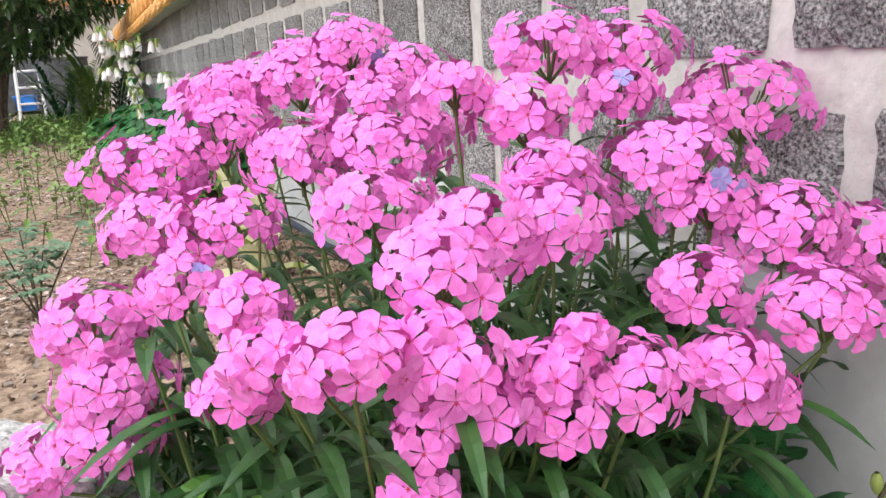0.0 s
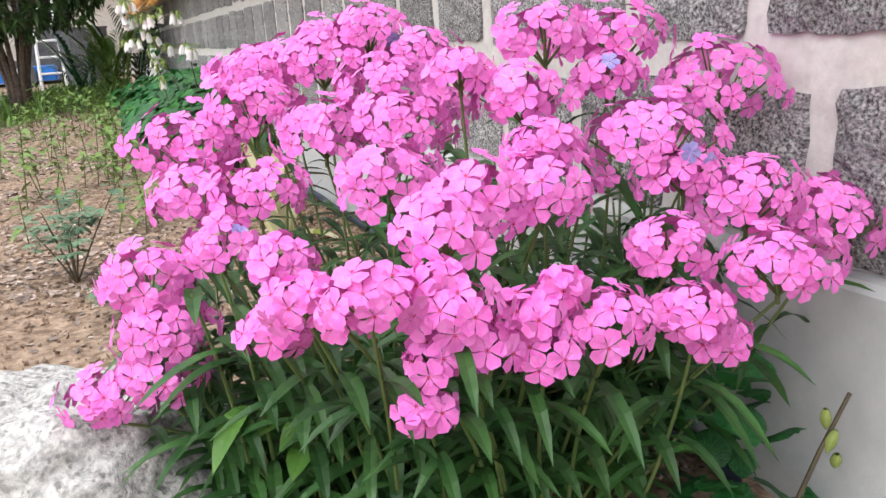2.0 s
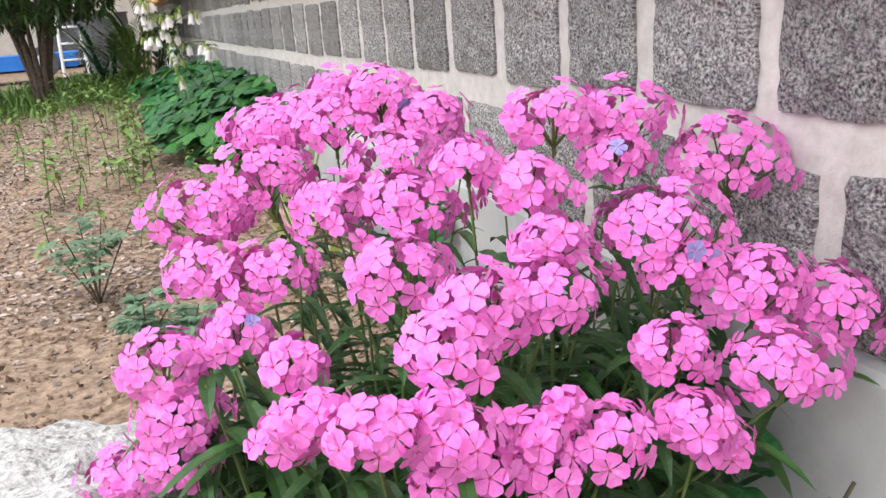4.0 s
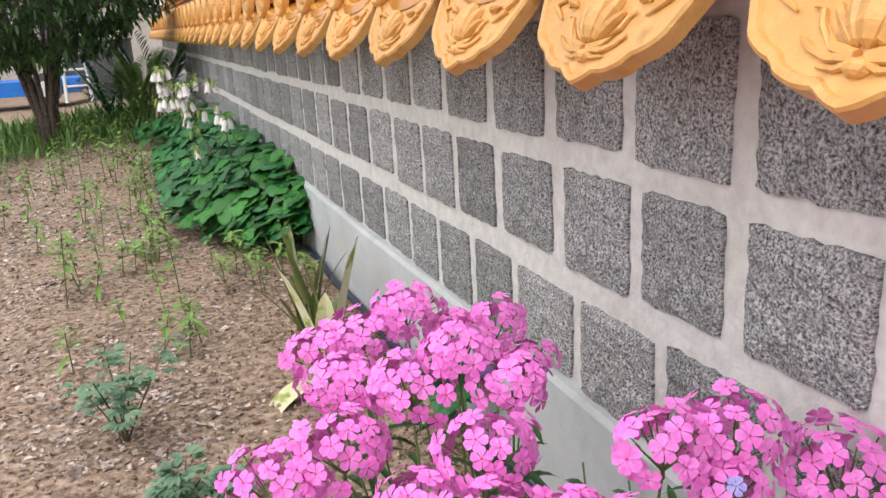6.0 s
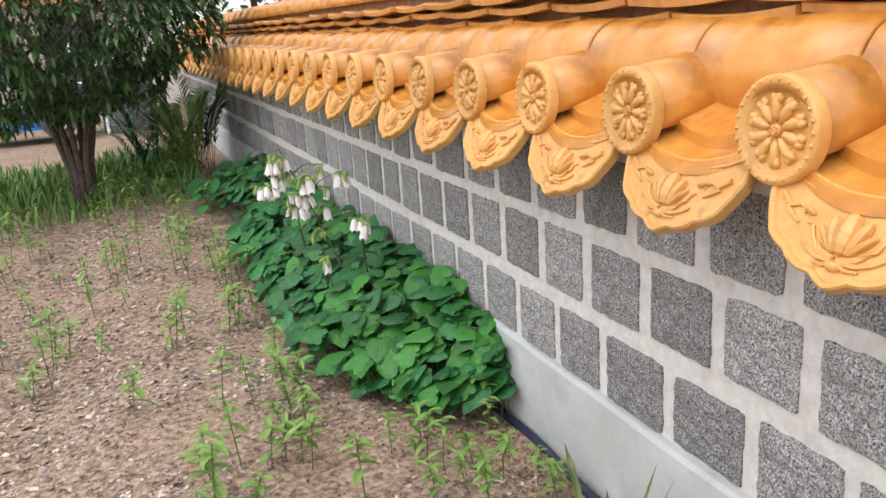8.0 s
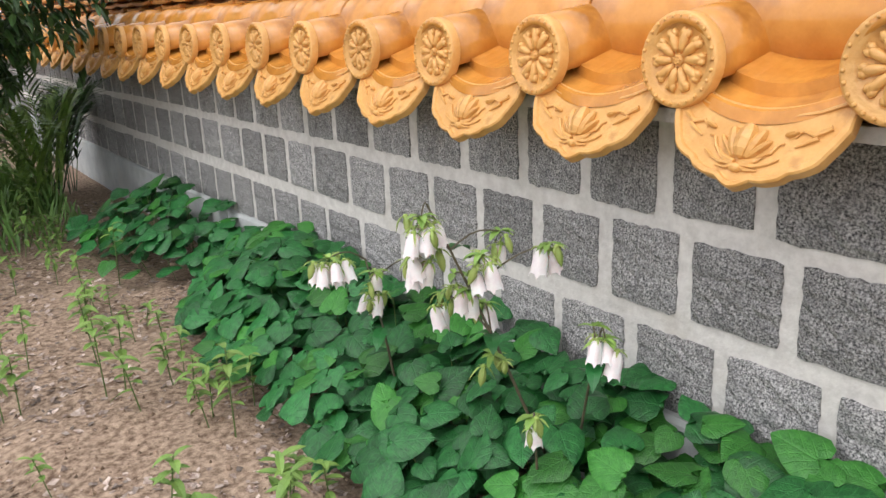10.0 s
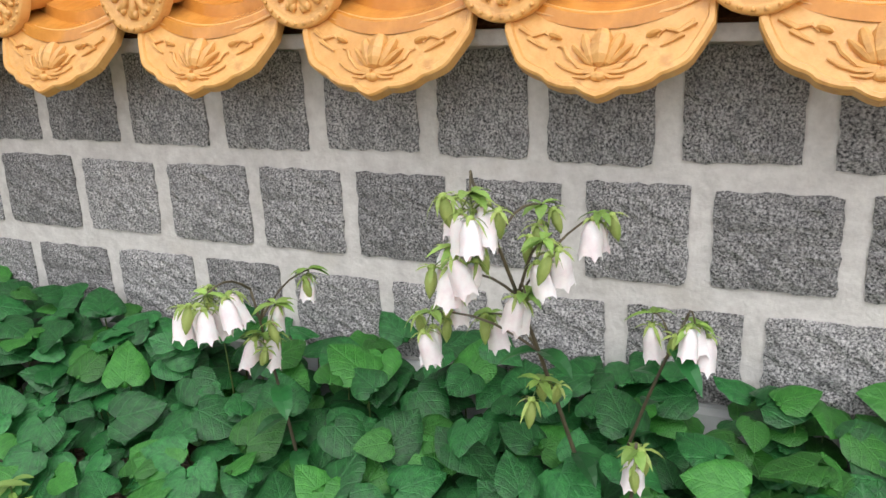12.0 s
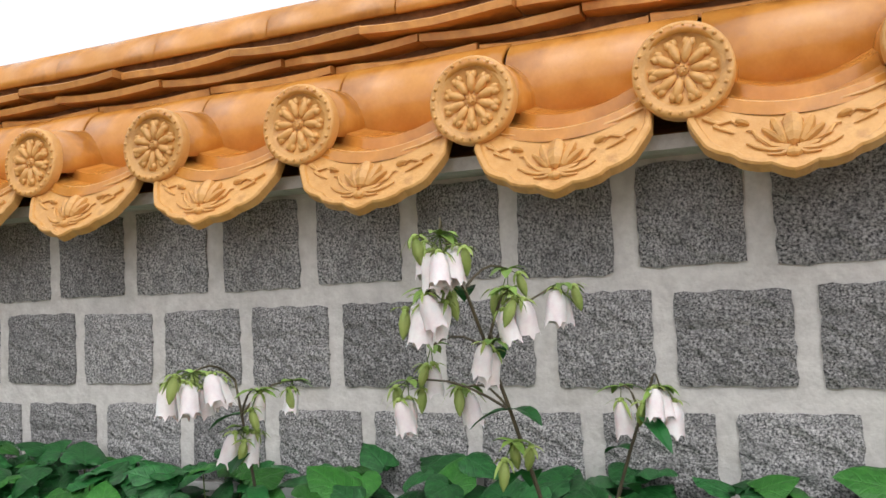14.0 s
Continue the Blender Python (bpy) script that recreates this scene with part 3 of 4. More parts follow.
def flower_head(r, seed):
    """A domed head of florets on short stalks; origin at its middle."""
    bm = bmesh.new()
    fr = 0.0163
    n = int(6 + 5600 * r * r + 160 * r)
    for i in range(n):
        k = (i + 0.5) / n
        z = 1 - 1.55 * k
        a = i * 2.39996 + seed
        d = Vector((math.sqrt(max(0, 1 - z * z)) * math.cos(a), math.sqrt(max(0, 1 - z * z)) * math.sin(a), z))
        p = Vector((d.x * r * (1.12 + .15 * math.sin(2 * a + seed)), d.y * r * 1.08, d.z * r * 0.72)) * (R(0.84, 1.12) if i % 4 else R(1.08, 1.36))
        d = (d + Vector((R(-.22, .22), R(-.22, .22) - 0.18, R(-.1, .35)))).normalized()
        faded = rnd.random() < 0.010
        floret(bm, aim(p, d, R(0, 6.3), fr * (R(0.88, 1.1) if not faded else 0.7)), 3 if faded else 0, not faded)
        if i % 2:
            tube(bm, (p * 0.97, p * 0.55 - Vector((0, 0, r * .3))), 0.0012, 0.0010, 4, 2)
    tube(bm, ((0, 0, -r * 0.9), (0, 0, r * 0.2)), 0.003, 0.0015, 5, 2)
    for k in range(7):
        a = k * 0.9 + seed
        tube(bm, ((0, 0, -r * 0.7), (math.cos(a) * r * .6, math.sin(a) * r * .6, -r * .05)), 0.002, 0.0012, 4, 2)
    return bm


phlox = thing("phlox", "bushy garden phlox crowded with domed pink flower heads beside the wall", "flowering plant", (-0.42, 1.3, 0))
HEADS_BACK = [(-0.55, 1.9, 0.56, 0.05), (-0.48, 1.9, 0.575, 0.052), (-0.4, 1.9, 0.605, 0.055), (-0.32, 1.9, 0.55, 0.05), (-0.237, 1.9, 0.55, 0.052), (-0.19, 1.88, 0.48, 0.045)]
heads = HEADS_BACK + HEADS_LOW + HEADS_MID + HEADS_LEFT + HEADS_TOP
base = Vector((-0.42, 1.3, 0))
lance = lambda t: (math.sin(math.pi * (t * 0.9 + 0.06))) ** 0.9


def phlox_stem(a, b, leaves, wide, name, label, single):
    """A stem under the phlox; its leaves are pieces of their own where single, else one joined part."""
    bm, joined, owned = bmesh.new(), bmesh.new(), []
    pts = bow(a, b, 0.02, 7, (R(-.02, .02), R(-.02, .02), 0))
    tube(bm, pts, 0.0027, 0.0018, 5, 0)
    for k in range(leaves):
        t = 0.22 + 0.72 * (k + R(0, .6)) / leaves
        q = pts[min(6, int(t * 7))].lerp(pts[min(7, int(t * 7) + 1)], t * 7 % 1)
        ang = k * 1.57 + R(-.4, .4)
        for s in (0, math.pi):
            d = (math.cos(ang + s), math.sin(ang + s) - 0.15, R(.25, .75))
            lf = bmesh.new() if single else joined
            blade(lf, q, d, R(.075, .12) * wide, R(.012, .017) * wide, R(.35, .8), 0.18, 5, 0, 0, lance)
            owned.append(lf)
    stem = part(name, bm, STEM, phlox, label)
    for lf in owned if single else ():
        part("leaf", lf, PHLOX_LEAF, stem)
    if not single:
        tagged(part("foliage", joined, PHLOX_LEAF, stem, "narrow dark green leaves"), kind="stuff")
    else:
        joined.free()


for i, (x, y, z, r) in enumerate(heads):
    part("flower_head", flower_head(r * 0.98, i * 1.7), (PETAL, EYE, STEM, FADED), phlox, "dense dome of pink florets with red eyes").location = Vector((x, y, z)) - base
    foot = Vector((-0.42 + (x + 0.42) * 0.45 + R(-.06, .06), 1.32 + (y - 1.3) * 0.5 + R(-.04, .08), 0.0)) - base
    phlox_stem(foot, Vector((x, y, z - r * 0.8)) - base, 6, 1.0, "stem", "leafy green stem", 6 <= i < 18)
for i in range(125):
    a, k = R(-1, 1), R(0.2, 1)
    foot = Vector((a * 0.26, R(-.04, .2), 0.0))
    head = Vector((a * 0.34 + .04, R(-.16, .30) + .12 * abs(a), R(.10, .42)))
    phlox_stem(foot, head, 6, 1.15, "shoot", "flowerless leafy shoot", i < 13)


# ---- heart-leaved ground cover ----
def heart_leaf(seed):
    """A cupped heart-shaped leaf, unit length along +y from its stalk, veined by folds."""
    rs = random.Random(seed)
    bm = bmesh.new()
    outline = ((0, 0.0), (0.16, -0.15), (0.36, -0.13), (0.49, 0.06), (0.50, 0.26), (0.42, 0.48), (0.28, 0.70), (0.13, 0.88), (0, 1.0))
    wave = [rs.uniform(-.05, .05) for _ in outline]
    for s in (-1, 1):
        rib = [bm.verts.new((0, y, 0.03 - 0.10 * (y - .4) ** 2)) for x, y in outline]
        mids = [bm.verts.new((s * x * .55, y * .96 + 0.02, 0.14 * x + 0.045 - 0.10 * (y - .4) ** 2 + w * .3)) for (x, y), w in zip(outline, wave)]
        rims = [bm.verts.new((s * x, y, 0.04 + w - 0.22 * x * x - 0.13 * max(0, y - .4) ** 2)) for (x, y), w in zip(outline, wave)]
        for i in range(len(outline) - 1):
            for a, b in ((rib, mids), (mids, rims)):
                vs = [a[i], a[i + 1], b[i + 1], b[i]]
                bm.faces.new(vs if s < 0 else vs[::-1])
    bmesh.ops.remove_doubles(bm, verts=bm.verts, dist=0.002)
    return bm


HEARTS = [mesh_of("leaf", heart_leaf(s), HEART, smooth=True) for s in range(6)]
HEARTS_FRESH = [mesh_of("leaf", heart_leaf(s + 20), YOUNG, smooth=True) for s in range(2)]


def heart_patch(label, y0, y1, depth, n, tall, size):
    """A mound of leaves against the wall between y0 and y1."""
    mid = Vector((-depth / 2, (y0 + y1) / 2, 0))
    patch = thing("heart_leaf_patch", label, "ground cover", mid)
    stalks = bmesh.new()
    for i in range(n):
        t = rnd.random()
        y = y0 + (y1 - y0) * t
        wide = depth * min(1, (4.2 * min(t + .04, 1.02 - t)) ** 0.55) * R(.94, 1.06)
        u = rnd.random() ** 1.25
        x = -0.035 - u * (wide - 0.03)
        z = (tall * (1 - 0.62 * u ** 1.8) * min(1, 0.6 + 2.6 * min(t, 1 - t))) * R(0.3, 1.05) + 0.03
        s = R(.6, 1.15) * size
        lean = Vector((-0.35 * u - .2 + R(-.45, .35), R(-.55, .3), 1.0)).normalized()
        p = Vector((x, y, z))
        m = Matrix.Translation(p - mid) @ lean.to_track_quat("Z", "Y").to_matrix().to_4x4() @ Matrix.Rotation(R(0, 6.3), 4, "Z") @ Matrix.Diagonal((s, s, s, 1)) @ Matrix.Translation((0, -0.3, 0))
        piece("leaf", rnd.choice(HEARTS if rnd.random() < (0.8 if y > 5.5 else 0.42) else HEARTS_FRESH), patch, m)
        if z > 0.06 and i % 4 == 0:
            tube(stalks, bow(Vector((x * .8 - .03, y + R(-.05, .05), 0)) - mid, p - mid, 0.0, 2), 0.0022, 0.0016, 4)
    tagged(part("leaf_stalk", stalks, STEM, patch, "thin green leaf stalks"), kind="stuff")
    return patch


heart_patch("lush mound of dark green heart-shaped leaves along the plinth", 4.42, 8.1, 0.64, 1300, 0.37, 0.105)
heart_patch("farther clump of dark green heart-shaped leaves by the wall", 8.1, 9.6, 0.72, 170, 0.34, 0.12)


# ---- bellflowers ----
def bell_mesh(seed, shut=False):
    """A hanging bell, mouth towards -z, with five flared lobes; origin at its stalk."""
    rs = random.Random(seed)
    bm = bmesh.new()
    n = 20
    prof = ((0.004, 0.0), (0.0105, -0.006), (0.0145, -0.018), (0.0155, -0.033), (0.0162, -0.045))
    if shut:
        prof = ((0.003, 0.0), (0.007, -0.008), (0.0085, -0.02), (0.006, -0.032), (0.001, -0.042))
    rings = []
    for r, z in prof:
        rings.append([bm.verts.new((r * math.cos(a) * (1 + .05 * math.cos(5 * a)), r * math.sin(a) * (1 + .05 * math.cos(5 * a)), z)) for a in (math.tau * k / n for k in range(n))])
    if not shut:
        rings.append([bm.verts.new(((0.0172 + .002 * max(0, math.cos(5 * a))) * math.cos(a), (0.0172 + .002 * max(0, math.cos(5 * a))) * math.sin(a), -0.049 - 0.009 * max(0, math.cos(5 * a)))) for a in (math.tau * k / n for k in range(n))])
    for a, b in zip(rings, rings[1:]):
        for k in range(n):
            bm.faces.new((a[k], b[k], b[(k + 1) % n], a[(k + 1) % n]))
    return mesh_of("bell", bm, CALYX if shut else BELL, smooth=True)


def calyx_mesh():
    bm = bmesh.new()
    lump(bm, Matrix.Translation((0, 0, 0.001)) @ Matrix.Diagonal((0.006, 0.006, 0.005, 1)))
    for k in range(6):
        a = math.tau * k / 6
        blade(bm, (0.004 * math.cos(a), 0.004 * math.sin(a), 0.002), (math.cos(a), math.sin(a), R(-.2, .5)), R(.018, .028), 0.006, R(.5, 1.1), 0.1, 3)
    return mesh_of("calyx", bm, CALYX)


BELLS, BUD, CALYXES = [bell_mesh(1), bell_mesh(2)], bell_mesh(3, True), [calyx_mesh() for _ in range(3)]


def bellflower(label, foot, tip, lift, clusters, leaves=7):
    """A wiry stem with side stalks, each ending in a cluster of hanging bells."""
    foot = Vector(foot)
    plant = thing("bellflower", label, "flowering plant", foot, "bellflowers by the wall")
    bm = bmesh.new()
    main = bow((0, 0, 0), Vector(tip) - foot, lift, 8)
    tube(bm, main, 0.0048, 0.0026, 6)
    part("main_stem", bm, DARK_STEM, plant, "dark wiry stem", True)
    for where, n, spread, buds in clusters:
        c = Vector(where) - foot
        j = min(range(9), key=lambda i: (main[i] - c).length + (0.05 if main[i].z > c.z else 0))
        bm = bmesh.new()
        tube(bm, bow(main[j], c, 0.02, 5), 0.0028, 0.0016, 5)
        part("side_stalk", bm, DARK_STEM, plant)
        bm = bmesh.new()
        for k in range(5):
            a = R(0, 6.3)
            blade(bm, c, (math.cos(a), math.sin(a), R(.0, .6)), R(.03, .055), R(.012, .022), .5, .15, 4)
        part("bract", bm, FRESH, plant, "small green leaves over the bells")
        for k in range(n + buds):
            a = k * 2.4 + R(0, .6)
            r = spread * math.sqrt((k + .4) / max(1, n))
            p = c + Vector((r * math.cos(a), r * math.sin(a), R(-.035, .0)))
            m = Matrix.Translation(p) @ Euler((R(-.3, .3), R(-.3, .3), R(0, 6))).to_matrix().to_4x4() @ Matrix.Scale(R(1.0, 1.2), 4)
            bell = piece("bell", rnd.choice(BELLS) if k < n else BUD, plant, m, "pale pinkish white bell" if k < n else "closed greenish bud")
            piece("calyx", rnd.choice(CALYXES), bell)
            bm = bmesh.new()
            tube(bm, (c, p), 0.0012, 0.001, 4)
            part("stalk", bm, STEM, plant)
    for k in range(leaves):
        q = main[1 + k % 7]
        a = R(0, 6.3)
        bm = bmesh.new()
        blade(bm, q, (math.cos(a), math.sin(a), R(-.1, .4)), R(.06, .095), R(.034, .05), .5, .12, 5)
        part("leaf", bm, HEART, plant)
    return plant


bellflower("tall bellflower with drooping pale bells on branched stems", (-0.24, 5.45, 0.0), (-0.55, 5.62, 0.90), 0.03, [
    ((-0.575, 5.613, 0.885), 6, 0.038, 3), ((-0.56, 5.64, 0.80), 5, 0.036, 2), ((-0.473, 5.536, 0.795), 3, 0.026, 3),
    ((-0.315, 5.487, 0.80), 2, 0.020, 1), ((-0.40, 5.56, 0.83), 1, 0.012, 2), ((-0.49, 5.56, 0.71), 2, 0.022, 0), ((-0.43, 5.70, 0.70), 1, 0.01, 1), ((-0.44, 5.744, 0.64), 2, 0.024, 2), ((-0.37, 5.66, 0.62), 1, 0.015, 1), ((-0.432, 5.555, 0.535), 0, 0.02, 3)], 12)
bellflower("bellflower with a low side spray of pale bells", (-0.22, 5.52, 0.0), (-0.30, 5.34, 0.62), 0.05, [
    ((-0.30, 5.325, 0.615), 3, 0.030, 1), ((-0.26, 5.40, 0.61), 1, 0.012, 0), ], 8)
bellflower("short bellflower crowded with pale pink bells", (-0.35, 6.08, 0.0), (-0.44, 6.12, 0.64), 0.03, [
    ((-0.547, 6.134, 0.665), 8, 0.05, 3), ((-0.425, 6.116, 0.545), 4, 0.030, 2), ((-0.45, 6.06, 0.62), 1, 0.012, 1), ((-0.24, 6.12, 0.615), 1, 0.01, 1)], 9)
bellflower("single nodding bellflower above the heart-shaped leaves", (-0.40, 5.42, 0.0), (-0.45, 5.39, 0.46), 0.0, [((-0.452, 5.39, 0.45), 1, 0.006, 2)], 3)


# ---- seedlings in the bed ----
def seedling(seed, h):
    rs = random.Random(seed)
    top = Vector((rs.uniform(-.03, .03), rs.uniform(-.03, .03), h))
    plant = thing("seedling", "slender young garden seedling with fresh green leaves", "seedling", (0, 0, 0), "seedlings in the bed")
    bm = bmesh.new()
    tube(bm, bow((0, 0, -0.01), top, 0, 3), 0.0028, 0.0018, 5)
    part("stem", bm, STEM, plant)
    for k in range(10):
        bm = bmesh.new()
        t = 0.40 + 0.60 * (k / 9) ** 0.6
        a = k * 2.4 + rs.random()
        blade(bm, top * t, (math.cos(a), math.sin(a), rs.uniform(-.2, .7)), rs.uniform(.055, .10) * (1.1 - .3 * t), rs.uniform(.019, .032), rs.uniform(.1, .6), .15, 4)
        part("leaf", bm, FRESH, plant)
    return plant


KINDS = [seedling(s, h) for s, h in ((1, .24), (2, .19), (3, .29), (4, .15), (5, .22))]
for k, s in enumerate(KINDS):
    s.location = (-1.0 - 0.33 * k, 4.6 + 0.6 * k, level(-1.0 - 0.33 * k, 4.6 + 0.6 * k))
placed = 0
while placed < 140:
    y = 3.4 + 6.6 * rnd.random() ** 1.35
    x = -0.6 - rnd.random() * (0.55 + 0.22 * y)
    if abs(x + 1.745) < 0.35 and 4.6 < y < 5.6 or abs(x + 1.3) < .4 and y < 2.9 or abs(x + 1.45) < 0.30 and 2.6 < y < 5.1:
        continue
    copy_thing(rnd.choice(KINDS), Matrix.Translation((x, y, level(x, y))) @ Matrix.Rotation(R(0, 6.3), 4, "Z") @ Matrix.Rotation(R(-.12, .12), 4, "X") @ Matrix.Scale(R(.7, 1.15), 4))
    placed += 1
for k in range(26):
    y = R(4.5, 9.5)
    x = -0.66 - R(0, .16) - (0.12 if y > 7.8 else 0)
    copy_thing(KINDS[k % 5], Matrix.Translation((x, y, level(x, y))) @ Matrix.Rotation(R(0, 6.3), 4, "Z") @ Matrix.Scale(R(.7, 1.1), 4))
for k in range(16):
    x, y = -0.14 - R(0, .42), 3.85 + R(0, .6)
    copy_thing(KINDS[k % 5], Matrix.Translation((x, y, level(x, y))) @ Matrix.Rotation(R(0, 6.3), 4, "Z") @ Matrix.Scale(R(.6, .9), 4))


def grey_shrub(at, h, n):
    plant = thing("grey_leaved_herb", "small blue-green herb with lobed leaves on bare soil", "herb", at, "herbs in the bed")
    for k in range(n):
        bm = bmesh.new()
        a = k * 2.4
        tip = Vector((math.cos(a) * h * R(.15, .6), math.sin(a) * h * R(.15, .6), h * R(.45, 1)))
        tube(bm, bow((0, 0, -.01), tip, 0.01, 4), 0.003, 0.0015, 5)
        stem = part("stem", bm, DARK_STEM, plant)
        for j in range(13):
            lv = bmesh.new()
            q = tip * R(.55, 1.0)
            b = R(0, 6.3)
            d = Vector((math.cos(b), math.sin(b), R(-.1, .6)))
            for da in (-.5, 0, .5):
                d2 = Matrix.Rotation(da, 3, "Z") @ d
                blade(lv, q + d * .02, d2, R(.03, .045), .016, .3, .1, 3, 0, .3)
            bmesh.ops.remove_doubles(lv, verts=lv.verts, dist=0.004)
            part("leaf", lv, GREY_LEAF, stem)
    return plant


grey_shrub((-0.92, 2.88, 0), 0.27, 8)
grey_shrub((-0.80, 2.45, 0), 0.13, 5)
grey_shrub((-0.70, 2.42, 0), 0.09, 4)


# ---- strap-leaved plants by the plinth ----
def cream_plant():
    plant = thing("variegated_plant", "young plant with broad cream and yellow-green strap leaves", "plant", (-0.33, 2.93, 0))
    for d, l, w, dr in (((-.22, .0, 1), .30, .055, .22), ((.20, -.1, 1), .31, .05, .10), ((.05, .1, 1), .21, .045, .2), ((-.9, -.35, .75), .19, .05, .9), ((.9, -.2, .6), .15, .04, .8), ((-.35, -.3, 1), .15, .05, .3), ((.3, .3, .9), .17, .045, .4)):
        bm = bmesh.new()
        blade(bm, (d[0] * .02, d[1] * .02, -.005), d, l * 1.8, w * 1.7, dr, .22, 8, 0, 0, lambda t: math.sin(math.pi * (t * .75 + .2)) ** .8)
        part("leaf", bm, CREAM_LEAF, plant)
    return plant


def iris(at, n, h):
    plant = thing("iris_clump", "clump of stiff sword leaves, partly brown, beside the plinth", "plant", at)
    for k in range(n):
        a = R(0, 6.3)
        s = R(.1, .75)
        bm = bmesh.new()
        blade(bm, (R(-.05, .05), R(-.06, .06), -.01), (math.cos(a) * s, math.sin(a) * s, 1), h * R(.45, 1.1), R(.016, .028), R(0, .25), .12, 6, 0, 0, lambda t: .95 - .35 * t)
        part("leaf", bm, IRIS_LEAF, plant)
    return plant


cream_plant()
iris((-0.27, 3.42, 0), 19, 0.50)
iris((-0.26, 3.25, 0), 12, 0.34)

# broad leaf beside the phlox
plant = thing("broad_leaved_weed", "dark broad-leaved weed at the foot of the wall", "weed", (-0.13, 2.46, 0))
for k in range(7):
    piece("leaf", HEARTS[k % 6], plant, Matrix.Translation((R(-.08, .06), R(-.14, .12), R(.1, .28))) @ Euler((R(-.6, .6), R(-.6, .6), R(0, 6))).to_matrix().to_4x4() @ Matrix.Scale(R(.10, .15), 4))
plant = thing("nettle_weed", "toothed green weed with a bent stem by the plinth", "weed", (-0.13, 1.12, -0.1))
bm = bmesh.new()
tube(bm, bow((0, 0, -.03), (.05, -.05, .31), .0, 5, (-.03, 0, 0)), .004, .0025, 5)
part("stem", bm, DARK_STEM, plant)
for k in range(44):
    a = R(0, 6.3)
    piece("leaf", HEARTS[k % 6], plant, Matrix.Translation((R(-.10, .09), R(-.05, .16), R(.05, .31))) @ Euler((R(-.7, .7), R(-.7, .7), a)).to_matrix().to_4x4() @ Matrix.Scale(R(.04, .062), 4))
for k in range(3):
    b = piece("bud", BUD, plant, Matrix.Translation((.04 + R(-.03, .03), -.05, .30 - .03 * k)) @ Euler((R(-.4, .4), R(-.4, .4), 0)).to_matrix().to_4x4() @ Matrix.Scale(.7, 4), "closed yellow-green bud")


# low broad leaves round the edge stones
plant = thing("broad_leaved_weed", "low weed with fresh yellow-green oval leaves between the edge stones", "weed", (-0.62, 1.34, 0))
for k in range(26):
    bm = bmesh.new()
    a = R(0, 6.3)
    q = (R(-.10, .16), R(-.06, .10), R(.02, .24))
    blade(bm, q, (math.cos(a), math.sin(a), R(0, .5)), R(.045, .07), R(.024, .036), R(.3, .8), .12, 6)
    leaf = part("leaf", bm, WEED_LEAF, plant)
    bm = bmesh.new()
    tube(bm, bow((q[0] * .4, q[1] * .4, -.02), q, .01, 3), .002, .0014, 4)
    part("leaf_stalk", bm, STEM, leaf)


# ---- stones and pipe ----
def boulder(name, label, at, size, seed, mat=ROCK, turn=0.0):
    bm = bmesh.new()
    bmesh.ops.create_icosphere(bm, subdivisions=5, radius=1)
    for v in bm.verts:
        d = v.co.normalized()
        k = 1 + 0.30 * noise.noise(d * 1.3 + Vector((seed, 0, 0))) + 0.09 * noise.noise(d * 3.4 + Vector((0, seed, 0))) + 0.045 * noise.noise(d * 9) + 0.035 * noise.noise(d * 22)
        k -= 0.05 * abs(noise.noise(d * 5.5 + Vector((seed, seed, 0)))) * 2 + 0.05 * max(0, noise.noise(d * 2.2 + Vector((9, seed, 1))))
        q = Vector((math.copysign(abs(d.x) ** .88, d.x), math.copysign(abs(d.y) ** .85, d.y), math.copysign(abs(d.z) ** .85, d.z))) * k
        v.co = Vector((q.x * size[0], q.y * size[1], q.z * size[2]))
    ob = tagged(part(name, bm, mat, None, label, True), category="rock", group="bed edge stones")
    ob.matrix_basis = Matrix.Translation(at) @ Matrix.Rotation(turn, 4, "Z")
    return ob


boulder("boulder", "rough white granite boulder edging the bed", (-0.95, 1.58, 0.02), (0.31, 0.19, 0.21), 2.0, turn=-0.12)
boulder("edge_stone", "half-buried pale stone under the phlox", (-0.58, 1.24, -0.11), (0.17, 0.08, 0.15), 7.0)
boulder("edge_stone", "half-buried brownish stone under the phlox", (-0.36, 1.19, -0.13), (0.14, 0.07, 0.15), 11.0)
bm = bmesh.new()
pts = [(-0.062 - 0.008 * math.sin(k * 1.1), 0.9 + 0.125 * k, 0.012 + (level(-.06, 0.9 + .125 * k) if k < 4 else 0) + 0.006 * math.sin(k * .8)) for k in range(33)]
tube(bm, pts, 0.014, 0.014, 10)
tagged(part("water_pipe", bm, PIPE, None, "dark blue plastic water pipe lying along the plinth", True), category="pipe")


